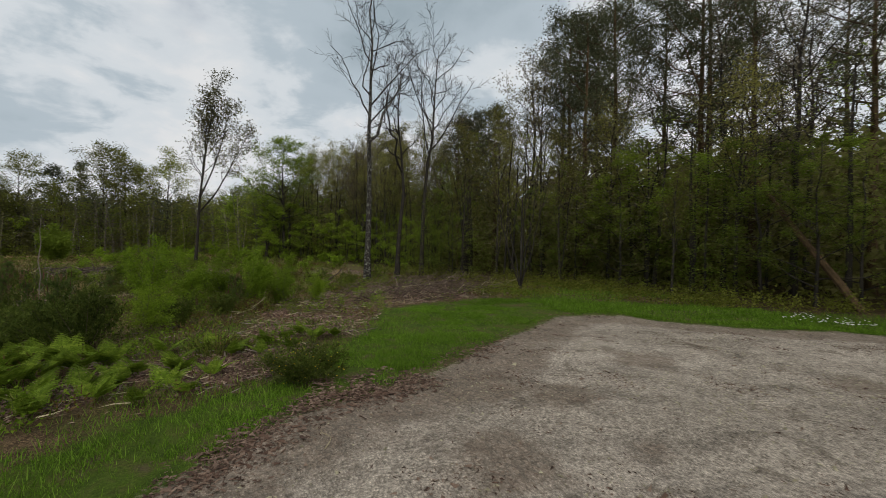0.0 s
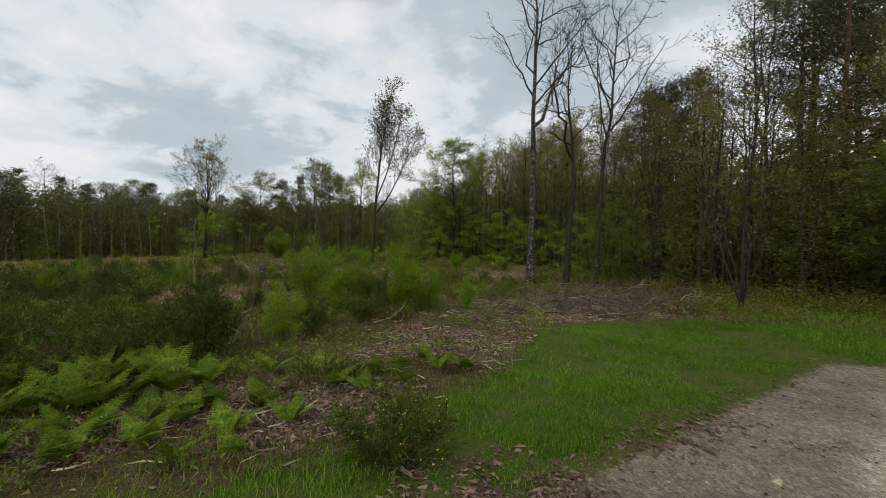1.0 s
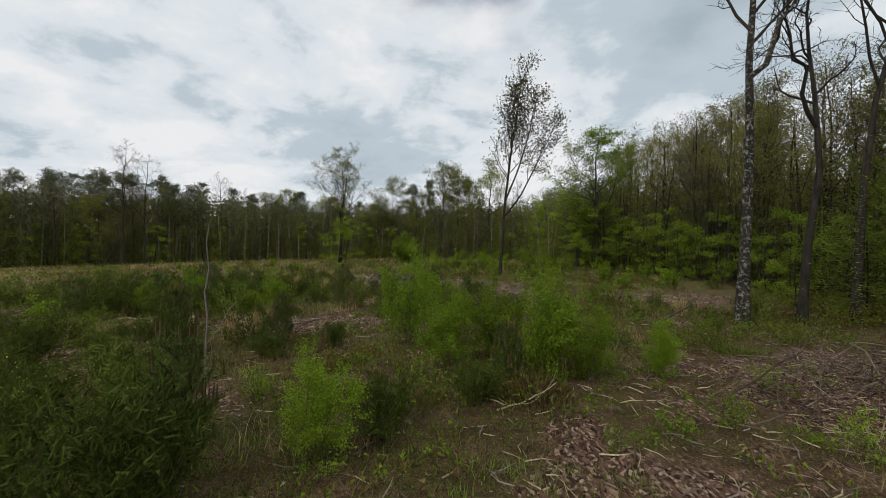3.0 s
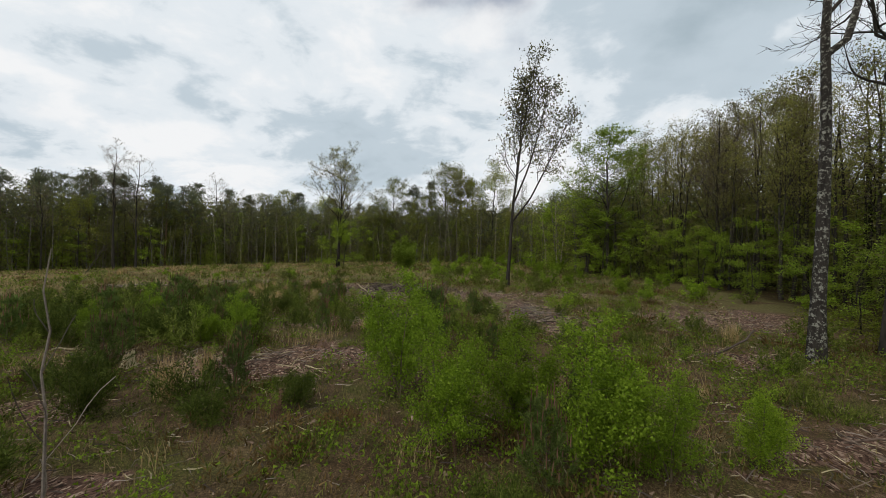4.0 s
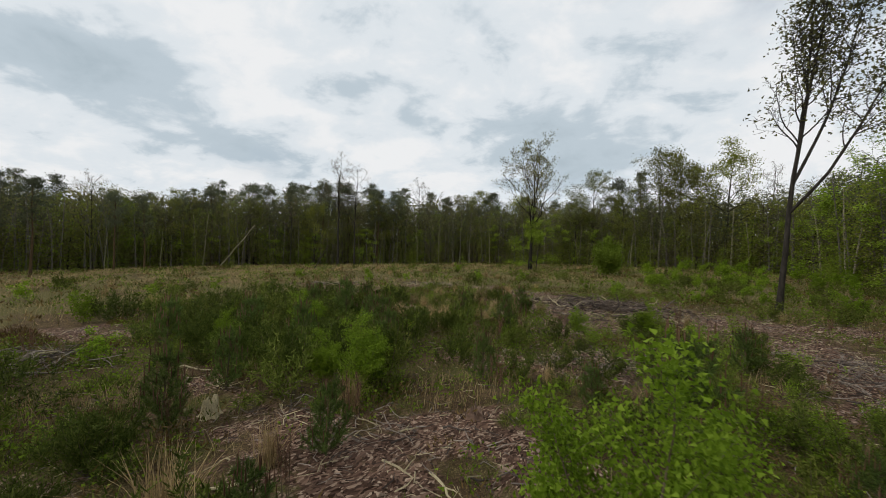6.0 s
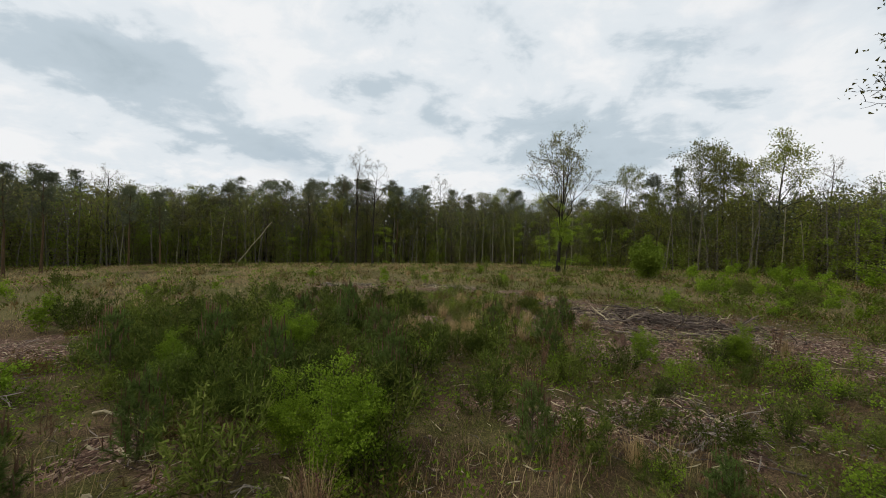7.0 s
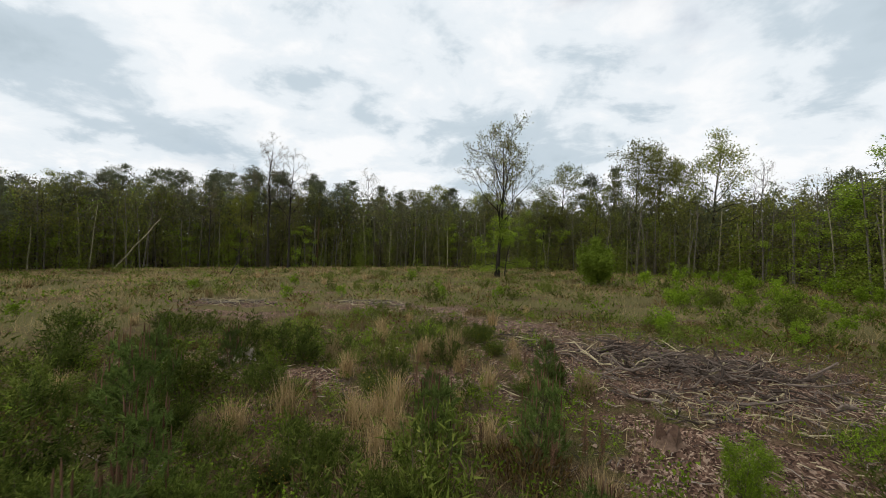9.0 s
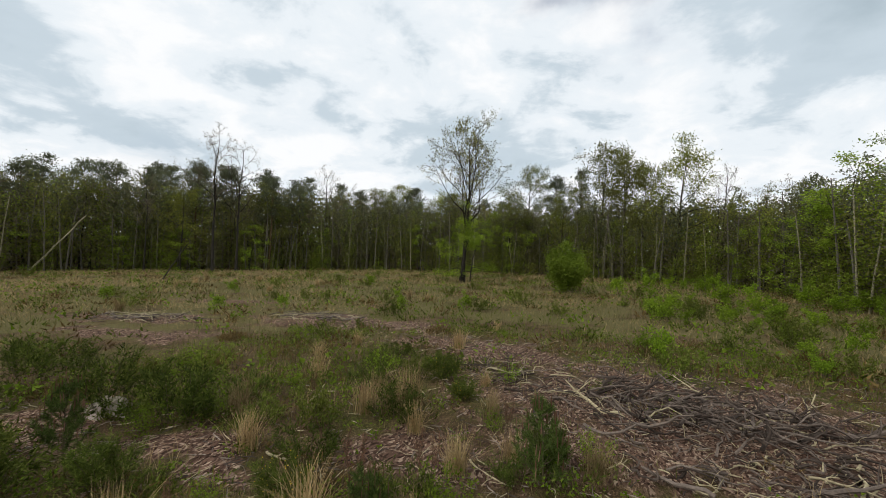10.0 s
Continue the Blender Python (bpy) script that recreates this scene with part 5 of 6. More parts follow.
for x, y, h, k in [(-2.3, 14.3, 0.75, 0), (-3.2, 13.6, 0.7, 1), (-4.9, 13.4, 0.95, 0), (-6.0, 14.3, 1.0, 1), (-7.3, 18.6, 1.15, 0), (-8.2, 19.2, 1.1, 1), (-6.6, 19.3, 0.95, 0), (-9.6, 20.8, 1.0, 1), (-8.7, 21.6, 0.8, 0),
                   (-7.1, 22.5, 0.9, 0), (-8.5, 22.9, 0.75, 1), (-10.8, 22.4, 0.95, 0), (-11.6, 20.6, 1.0, 1), (-7.0, 26.9, 0.75, 0), (-11.2, 24.3, 0.85, 1), (-9.6, 29.6, 0.75, 2), (-8.8, 28.8, 0.6, 2)]:
    near_broom.put(x, y, h, k)
for x, y, h, k in [(-12.4, 23.4, 0.95, 0), (-13.4, 22.0, 1.0, 1), (-5.3, 20.0, 0.7, 0), (-9.9, 18.9, 1.05, 1), (-12.8, 18.6, 1.1, 0), (-4.9, 22.0, 0.7, 1), (-6.0, 21.3, 0.8, 0), (-14.6, 20.4, 1.1, 1), (-10.4, 26.6, 0.8, 1), (-11.9, 26.9, 0.75, 0)]:
    mid_broom.put(x, y, h * 1.1, k)
tussocks.put(-4.35, 14.3, 0.85)
tussocks.put(-9.5, 28.0, 0.9)
tussocks.put(-6.4, 27.0, 0.6)
tussocks.put(6.1, 20.1, 0.7)
tussocks.put(-4.6, 15.4, 0.6)
for x, y, h in [(-10.3, 22.7, 0.5), (-10.0, 22.95, 0.5), (-8.8, 24.0, 0.6), (-9.15, 24.2, 0.6), (-8.5, 24.25, 0.55), (-8.95, 24.5, 0.55), (-9.6, 27.6, 0.6), (-12.9, 29.8, 0.6), (-10.4, 32.4, 0.7)]:
    tussocks.put(x, y, h)
for x, y, h, k in [(-9.5, 18.1, 1.2, 0), (-8.6, 17.2, 1.15, 1), (-7.6, 17.7, 1.0, 0), (-8.4, 18.5, 1.15, 1), (-10.5, 17.6, 1.2, 0), (-7.0, 18.0, 0.95, 1)]:
    near_broom.put(x, y, h, k)
near_broom.put(-8.6, 22.4, 0.55, 2)
near_broom.put(-9.3, 25.0, 0.7, 2)
for x, y, h in [(-2.7, 5.6, 0.6), (-3.2, 6.6, 0.6), (-1.7, 6.5, 0.5), (-0.9, 6.2, 0.45), (-2.4, 7.0, 0.55), (-0.7, 7.2, 0.5), (-3.6, 7.3, 0.6), (0.6, 7.6, 0.45), (1.5, 7.5, 0.4), (2.0, 7.9, 0.42), (-1.2, 8.2, 0.5), (-1.8, 7.2, 0.62), (-1.5, 7.9, 0.66), (-2.2, 7.6, 0.6), (-1.1, 6.7, 0.5), (-0.9, 7.8, 0.55), (-0.2, 7.5, 0.5), (0.0, 5.9, 0.42), (1.5, 8.1, 0.5), (1.9, 8.4, 0.45), (1.2, 7.9, 0.5), (-0.5, 5.9, 0.4), (-1.9, 5.9, 0.5),
                (-2.6, 6.4, 0.6), (-0.3, 8.3, 0.5), (2.4, 8.0, 0.4), (-2.9, 7.2, 0.6), (-1.4, 6.0, 0.45), (0.3, 6.6, 0.4), (0.4, 8.2, 0.45), (-3.3, 8.0, 0.62), (1.0, 7.3, 0.4), (-2.1, 8.3, 0.6),
                (-2.15, 7.27, 0.62), (-2.46, 8.15, 0.66), (-2.12, 8.0, 0.6), (-1.89, 8.32, 0.62), (-1.26, 7.51, 0.6), (-0.98, 7.85, 0.58), (-0.57, 7.16, 0.5), (-1.49, 6.5, 0.5), (-0.08, 7.06, 0.5), (-0.22, 6.32, 0.45), (-1.52, 6.14, 0.45),
                (-0.78, 6.78, 0.5), (-1.6, 7.3, 0.6), (-1.9, 7.0, 0.6), (-2.7, 7.7, 0.62), (-2.5, 6.9, 0.56), (-3.0, 6.2, 0.6), (-3.4, 7.0, 0.62)]:
    ferns.put(x, y, h * 0.98)
for x, y, h in [(0.8, 14.4, 0.8), (-3.9, 15.1, 0.9), (-6.3, 15.2, 0.8), (-6.9, 15.4, 0.85), (-7.6, 21.7, 0.8), (-8.1, 22.2, 0.7), (-6.9, 23.8, 0.7), (-6.2, 24.0, 0.7), (-9.2, 20.4, 0.8), (-5.5, 23.4, 0.6), (-9.9, 24.2, 0.7)]:
    stalks.put(x, y, h * 0.75)
round_bush = birch(161, 3.3, 9000, 0.15, 20, "rounded bright green hornbeam bush out on the heath", "", 0.45, 0.36, 6, "hornbeam_bush", 0.75, leaf=M_WOOD_GREEN)
set_at(round_bush, -10.4, 51.5)

rng = np.random.default_rng(171)


def scatter(stand, n, box, ok, lo, hi, gap=0.5):
    """Plants n of a kind at random where ok() allows it, no two nearer than gap."""
    got, tries = [], 0
    while len(got) < n and tries < n * 60:
        tries += 1
        x, y = rng.uniform(box[0], box[2]), rng.uniform(box[1], box[3])
        if inside(LOT, x, y) > -0.6 or inside(VERGE, x, y) > -0.2 or woods_at(x, y) > 0 or not ok(x, y):
            continue
        if any((x - a) ** 2 + (y - b) ** 2 < gap * gap for a, b in got):
            continue
        got.append((x, y))
        stand.put(x, y, float(rng.uniform(lo, hi)))


def free(x, y):
    return litter_at(x, y) < 0.42


def open_heath(x, y):
    return litter_at(x, y) < 0.35 and off_path(x, y) > 1.6


scatter(far_broom, 52, (-26, 12, 6, 46), lambda x, y: open_heath(x, y) and off_path(x, y) > 5.5 and noise.noise((x * 0.16, y * 0.16, 3)) > -0.15, 0.5, 1.0, 0.8)
scatter(far_broom, 30, (-56, 20, 6, 66), lambda x, y: open_heath(x, y) and off_path(x, y) > 14, 0.6, 1.2, 2.0)
scatter(mid_broom, 30, (-11, 7, -2.5, 14.5), open_heath, 0.65, 1.15, 0.7)
scatter(mid_broom, 40, (-14, 16.5, -5, 22.8), lambda x, y: free(x, y) and off_path(x, y) > 0.9, 0.6, 1.4, 0.8)
scatter(mid_broom, 36, (-19, 17.5, -11, 27), lambda x, y: free(x, y) and off_path(x, y) > 4, 0.7, 1.4, 0.9)
scatter(mid_broom, 40, (-4.5, 17.2, 2.5, 26), lambda x, y: litter_at(x, y) < 0.6 and off_path(x, y) > 0.8, 0.4, 0.85, 0.6)
scatter(low_birch, 60, (-6, 17.2, 6, 27), lambda x, y: litter_at(x, y) < 0.62 and off_path(x, y) > 0.7, 0.35, 0.8, 0.5)
scatter(low_birch, 24, (-15, 19, -6, 31), lambda x, y: litter_at(x, y) < 0.62 and off_path(x, y) > 1.2, 0.35, 0.8, 0.7)
scatter(tussocks, 14, (-11, 22.4, -7, 28.5), lambda x, y: off_path(x, y) > 0.8, 0.35, 0.75, 0.55)
scatter(low_birch, 14, (-6, 10.5, 5, 17), lambda x, y: litter_at(x, y) < 0.62 and off_path(x, y) > 0.8, 0.3, 0.7, 0.6)
scatter(stalks, 34, (-14, 12, 3, 30), lambda x, y: litter_at(x, y) < 0.6 and off_path(x, y) > 0.5, 0.4, 0.75, 0.7)
scatter(tussocks, 22, (-15, 13, 4, 32), lambda x, y: litter_at(x, y) < 0.6 and off_path(x, y) > 0.9, 0.35, 0.75, 0.9)
scatter(mid_broom, 12, (-12, 25, -6.5, 31), free, 0.5, 0.85, 0.9)
scatter(mid_broom, 22, (-2.5, 15, 7, 23), lambda x, y: free(x, y) and off_path(x, y) > 1.3, 0.35, 0.8, 0.9)
scatter(far_broom, 12, (5.5, 20, 12.5, 42), open_heath, 0.6, 1.1, 1.2)
scatter(far_birch, 12, (5.5, 20, 12.5, 44), open_heath, 0.7, 1.4, 1.2)
scatter(far_birch, 30, (-30, 14, 9, 50), lambda x, y: open_heath(x, y) and off_path(x, y) > 4, 0.5, 1.1, 1.5)
scatter(far_birch, 20, (-8, 44, 8, 60), open_heath, 0.7, 1.7, 1.2)
scatter(far_birch, 22, (-6, 33.5, 5, 45), open_heath, 0.6, 1.2, 0.9)
scatter(far_broom, 18, (-6, 33.5, 6, 45), open_heath, 0.6, 1.1, 0.8)
scatter(heathers, 40, (-18, 6, 9, 36), free, 0.2, 0.42, 0.5)
scatter(bilberry, 40, (-14, 6, 7, 32), free, 0.15, 0.36, 0.5)
scatter(far_tussocks, 40, (-40, 18, 4, 60), lambda x, y: free(x, y) and off_path(x, y) > 5, 0.4, 0.8, 1.0)


# ---- grass, chips and loose wood ----
def spots(rng, n, box, weight):
    """n random places in a box, kept by chance as weight() says."""
    got = []
    while sum(map(len, got)) < n:
        x, y = rng.uniform(box[0], box[2], 40000), rng.uniform(box[1], box[3], 40000)
        keep = rng.random(40000) < weight(x, y)
        got.append(np.stack([x[keep], y[keep]], 1))
    p = np.concatenate(got)[:n]
    return np.concatenate([p, lift(p[:, 0], p[:, 1])[:, None]], 1)


def patchy(x, y, s, seed):
    return 0.5 + 0.25 * (np.sin(x * s + seed) * np.sin(y * s * 1.17 + 2 * seed) + np.sin(x * s * 2.3 + y * s + seed * 3) * np.sin(y * s * 1.9 - x * s * 0.8))


def stuff(name, geo, mat, label, category):
    return tagged(part(name, geo, mat), label, category, kind="stuff")


def grasses():
    r = np.random.default_rng(181)
    geo = Geo()
    p = spots(r, 95000, (-3, 2.5, 14, 12.5), lambda x, y: np.clip(inside(VERGE, x, y) * 1.6 + 0.3, 0, 1) * (inside(LOT, x, y) < -0.05 - 0.3 * r.random(x.shape)) * np.clip(3.0 * patchy(x, y, 1.15, 1.0) - 0.9 - 0.6 * (litter_at(x, y) > 0.5), 0.05, 1) * np.clip(2.6 * patchy(x, y, 2.9, 6.0) - 0.5, 0.12, 1))
    blades(geo, r, p, r.uniform(0.02, 0.065, len(p)) * (0.5 + 1.4 * patchy(p[:, 0], p[:, 1], 2.3, 4.0)), 0.008, r.uniform(0.2, 0.9, len(p)), 1)
    p = spots(r, 11000, (-4, 4, 4, 10.5), lambda x, y: (inside(LOT, x, y) < -0.4) * np.clip(2.6 * patchy(x, y, 1.7, 8.0) - 0.8, 0.06, 1))
    blades(geo, r, p, r.uniform(0.05, 0.16, len(p)), 0.009, r.uniform(0.3, 0.9, len(p)), 1)
    p = spots(r, 9000, (9, -6, 19, 10), lambda x, y: np.clip(inside(VERGE, x, y), 0, 1) * (inside(LOT, x, y) < -0.1))
    extra = spots(r, 8000, (8.8, 7, 16, 14.5), lambda x, y: (woods_at(x, y) < 1.5) * (inside(LOT, x, y) < -0.4) * np.clip(2.2 * patchy(x, y, 0.9, 6.0) - 0.5, 0.1, 1))
    p = np.concatenate([p, extra])
    blades(geo, r, p, r.uniform(0.06, 0.2, len(p)), 0.016, r.uniform(0.2, 0.8, len(p)), 1)
    stuff("verge_grass", geo, M_GRASS, "lush short green grass along the gravel edge", "grass")
    geo = Geo()
    heath = lambda x, y: (inside(VERGE, x, y) < 0) * (inside(LOT, x, y) < -0.5) * (woods_at(x, y) < 1) * np.clip(1.15 - 1.5 * litter_at(x, y), 0.03, 1)
    p = spots(r, 30000, (-15, 5.5, 9, 34), lambda x, y: heath(x, y) * np.clip(2.2 * patchy(x, y, 0.9, 2.0) - 0.4, 0.05, 1))
    blades(geo, r, p, r.uniform(0.08, 0.26, len(p)), 0.009, r.uniform(0.2, 0.9, len(p)), 1)
    p = spots(r, 22000, (-34, 16, 9, 62), lambda x, y: heath(x, y) * (off_path(x, y) > 7) * np.clip(2 * patchy(x, y, 0.5, 4.0) - 0.2, 0.1, 1))
    blades(geo, r, p, r.uniform(0.2, 0.42, len(p)), 0.013, r.uniform(0.2, 0.8, len(p)), 1)
    stuff("heath_grass", geo, M_DRYGRASS, "thin mixed green and dry grass over the heath", "grass")
    geo = Geo()
    p = spots(r, 62000, (-66, 14, 9, 72), lambda x, y: heath(x, y) * (off_path(x, y) > 11) * np.clip(2.8 * patchy(x, y, 0.31, 5.0) - 0.8, 0.06, 1))
    blades(geo, r, p, r.uniform(0.2, 0.45, len(p)), np.clip(off_path(p[:, 0], p[:, 1]) * 0.0007, 0.01, 0.026), r.uniform(0.5, 1.6, len(p)), 1)
    p = spots(r, 7000, (-15, 10, 6, 34), lambda x, y: heath(x, y) * (patchy(x, y, 0.7, 7.0) > 0.66))
    blades(geo, r, p, r.uniform(0.15, 0.4, len(p)), 0.007, r.uniform(0.3, 0.9, len(p)), 2)
    stuff("straw_grass", geo, M_STRAW, "pale straw-coloured moor grass across the clearing", "grass")


def low_cover():
    """The knitted mat of low heath plants: small tufts, closely set, with bare litter showing between."""
    r = np.random.default_rng(186)

    def heath(x, y):
        return (inside(VERGE, x, y) < -0.1) * (inside(LOT, x, y) < -0.6) * (woods_at(x, y) < 1.5) * np.clip(1.6 - 2.6 * litter_at(x, y), 0.1, 1)

    def tufts(geo, centres, k, R, H, size, width):
        n = len(centres)
        s = np.repeat(r.uniform(0.6, 1.3, n), k)
        c = np.repeat(centres, k, 0)
        az, o = r.uniform(0, 6.28, n * k), np.sqrt(r.uniform(0, 1, n * k))
        p = c + np.stack([np.cos(az) * o * R * s, np.sin(az) * o * R * s, H * s * (1 - 0.6 * o ** 2) * r.uniform(0, 0.9, n * k)], 1)
        w = unit(np.stack([np.cos(az) * o, np.sin(az) * o, np.full(n * k, 0.9)], 1) + r.normal(0, 0.5, (n * k, 3)))
        needles(geo, r, p, w, size * r.uniform(0.5, 1.3, n * k), width)

    def leafy_tufts(geo, centres, k, R, H, size):
        n = len(centres)
        s = np.repeat(r.uniform(0.5, 1.4, n), k)
        c = np.repeat(centres, k, 0)
        az, o = r.uniform(0, 6.28, n * k), np.sqrt(r.uniform(0, 1, n * k))
        p = c + np.stack([np.cos(az) * o * R * s, np.sin(az) * o * R * s, 0.02 + H * s * (1 - 0.6 * o ** 2) * r.uniform(0, 1, n * k)], 1)
        flakes(geo, r, p, size * r.uniform(0.6, 1.3, n * k), size * 0.75, 0.4)

    near, far = (-16, 5.5, 9, 36), (-62, 16, 9, 70)

    def where(s, f):
        return lambda x, y: heath(x, y) * np.clip(2.4 * patchy(x, y, f, s) - 0.6, 0.02, 1)

    def where_far(s):
        return lambda x, y: heath(x, y) * (off_path(x, y) > 9) * np.clip(2.2 * patchy(x, y, 0.33, s) - 0.5, 0.02, 1)

    for name, mat, label, n1, n2, s in (("low_broom_cover", M_BROOM, "knee-high dark green broom and heath growth", 1500, 600, 2.0), ("heather_cover", M_HEATHER, "brownish heather between the bushes", 950, 350, 6.0)):
        geo = Geo()
        tufts(geo, spots(r, n1, near, where(s, 0.8)), 38, 0.28, 0.34, 0.085, 0.02)
        tufts(geo, spots(r, n2, far, where_far(s)), 24, 0.6, 0.4, 0.2, 0.06)
        stuff(name, geo, mat, label, "undergrowth")
    geo = Geo()
    edge = lambda x, y: (np.abs(woods_at(x, y) - 1.0) < 2.2) * (inside(VERGE, x, y) < 0.3) * 1.0
    leafy_tufts(geo, spots(r, 420, (8.5, 0, 20, 26), edge), 40, 0.4, 0.55, 0.07)
    leafy_tufts(geo, spots(r, 200, (8.8, 6.5, 16, 14.5), lambda x, y: (woods_at(x, y) < 1) * (inside(LOT, x, y) < -0.8) * (inside(VERGE, x, y) < 0.4) * 1.0), 34, 0.35, 0.3, 0.06)
    stuff("bramble_cover", geo, M_LEAF_OAK, "low brambles and herbs under the first trees", "undergrowth")
    geo = Geo()
    c = spots(r, 70, (11.6, 2.8, 13.4, 4.6), lambda x, y: (np.hypot(x - 12.5, y - 3.9) < 0.9) * 1.0)
    leaves(geo, r, c + np.array([0, 0, 0.16]), 0.045, 0.04, 0.6)
    stuff("white_flowers", geo, M_WHITE, "patch of small white flowers in the verge", "flowers")
    geo = Geo()
    leafy_tufts(geo, spots(r, 2600, near, where(11.0, 0.9)), 26, 0.24, 0.3, 0.045)
    leafy_tufts(geo, spots(r, 700, far, where_far(11.0)), 14, 0.6, 0.45, 0.13)
    stuff("herb_cover", geo, M_BIRCH_LEAF, "low yellow-green herbs and seedlings", "undergrowth")


def twig_litter():
    """Thin dead stems and splinters that lie about everywhere between the plants."""
    r = np.random.default_rng(197)
    for name, mat, n, label in (("dead_stems", M_STICK, 5200, "thin grey dead stems lying between the heath plants"), ("pale_splinters", M_PALE_STICK, 2600, "bleached splinters and twigs strewn over the clearing")):
        geo = Geo()
        p = spots(r, n, (-16, 5.5, 9, 35), lambda x, y: (inside(VERGE, x, y) < 0.1) * (inside(LOT, x, y) < -0.3) * (0.25 + 0.75 * np.clip(litter_at(x, y) * 1.6, 0, 1)))
        az = r.uniform(0, 6.28, n)
        w = unit(np.stack([np.cos(az), np.sin(az), np.abs(r.normal(0, 0.22, n))], 1))
        s = np.stack([-np.sin(az), np.cos(az), np.zeros(n)], 1)
        L, d = r.uniform(0.08, 0.34, n)[:, None], r.uniform(0.003, 0.008, n)[:, None]
        p[:, 2] += 0.03
        up = np.array([0, 0, 1.0])
        bend = s * L * r.normal(0, 0.12, (n, 1))
        a, m, b = p, p + w * L * 0.5 + bend, p + w * L
        v = np.stack([a - s * d, a + s * d, a + up * d * 1.6, m - s * d, m + s * d, m + up * d * 1.6, b], 1)
        o = np.arange(n)[:, None] * 7
        geo.add(v, tris=np.concatenate([o + k for k in ([0, 3, 2], [3, 5, 2], [2, 5, 1], [5, 4, 1], [3, 6, 5], [5, 6, 4])]))
        stuff(name, geo, mat, label, "litter")


def chips():
    r = np.random.default_rng(191)
    geo, debris = Geo(), Geo()
    p = spots(r, 25000, (-16, 5.5, 10, 34), lambda x, y: np.clip(2.4 * litter_at(x, y) - 1.0, 0.1, 1) * (inside(VERGE, x, y) < 0.3) * (inside(LOT, x, y) < 0))
    p[:, 2] += 0.015 + 0.05 * np.clip(litter_at(p[:, 0], p[:, 1]) - 0.4, 0, 0.4)
    chunks(geo, r, p, r.gamma(2.2, 0.0095, len(p)) + 0.008)
    stuff("wood_chips", geo, M_CHIP, "reddish brown wood chips and splinters on bare ground", "litter")
    geo = Geo()
    p = spots(r, 5000, (-3, 2.5, 9, 8.5), lambda x, y: np.exp(-((inside(LOT, x, y) - 0.02) / 0.28) ** 2) * np.clip(3.0 * patchy(x, y, 1.1, 3.0) - 1.0, 0.03, 1) * np.clip(1.4 - x / 4, 0.08, 1))
    p[:, 2] += 0.012
    chunks(geo, r, p, r.gamma(2.0, 0.009, len(p)) + 0.007, 0.25)
    p = spots(r, 9000, (-3, 4.5, 3, 9), lambda x, y: np.clip(2.4 * litter_at(x, y) - 0.9, 0, 1))
    p[:, 2] += 0.03
    chunks(geo, r, p, r.gamma(2.2, 0.0085, len(p)) + 0.008, 0.28)
    stuff("bark_chips", geo, M_BARKCHIP, "dark bark pieces heaped along the gravel edge", "litter")
    p = spots(r, 5200, (-2, 1.2, 12, 8), lambda x, y: np.clip(inside(LOT, x, y) * 2, 0, 1) * np.clip(4.0 * patchy(x, y, 1.4, 5.0) * patchy(x, y, 3.1, 2.0) - 1.2, 0.03, 1))
    p[:, 2] += 0.004
    chunks(debris, r, p, r.gamma(1.6, 0.006, len(p)) + 0.005, 0.3, 2.4)
    stuff("gravel_debris", debris, M_BARKCHIP, "dark bark crumbs and leaf bits strewn over the gravel", "litter")
    geo = Geo()
    p = spots(r, 4500, (-2, 1.2, 12, 8), lambda x, y: np.clip(inside(LOT, x, y) * 2, 0, 1) * np.clip(2.2 * patchy(x, y, 0.8, 9.0) - 0.6, 0.08, 1))
    p[:, 2] += 0.002
    chunks(geo, r, p, r.gamma(1.6, 0.007, len(p)) + 0.005, 0.4, 1.4)
    stuff("gravel_stones", geo, M_STONE, "small pale stones pressed into the gravel", "gravel")


def bent(r, x, y, z, length, turn, rad, rise=0.0, kink=0.18, segs=6):
    way = np.array([math.cos(turn), math.sin(turn), rise])
    q = limb(r, np.array([x, y, z]), unit(way), length, segs, 0.0, kink)
    q[:, 2] = np.maximum(q[:, 2], lift(q[:, 0], q[:, 1]) + rad * 0.6)
    return q


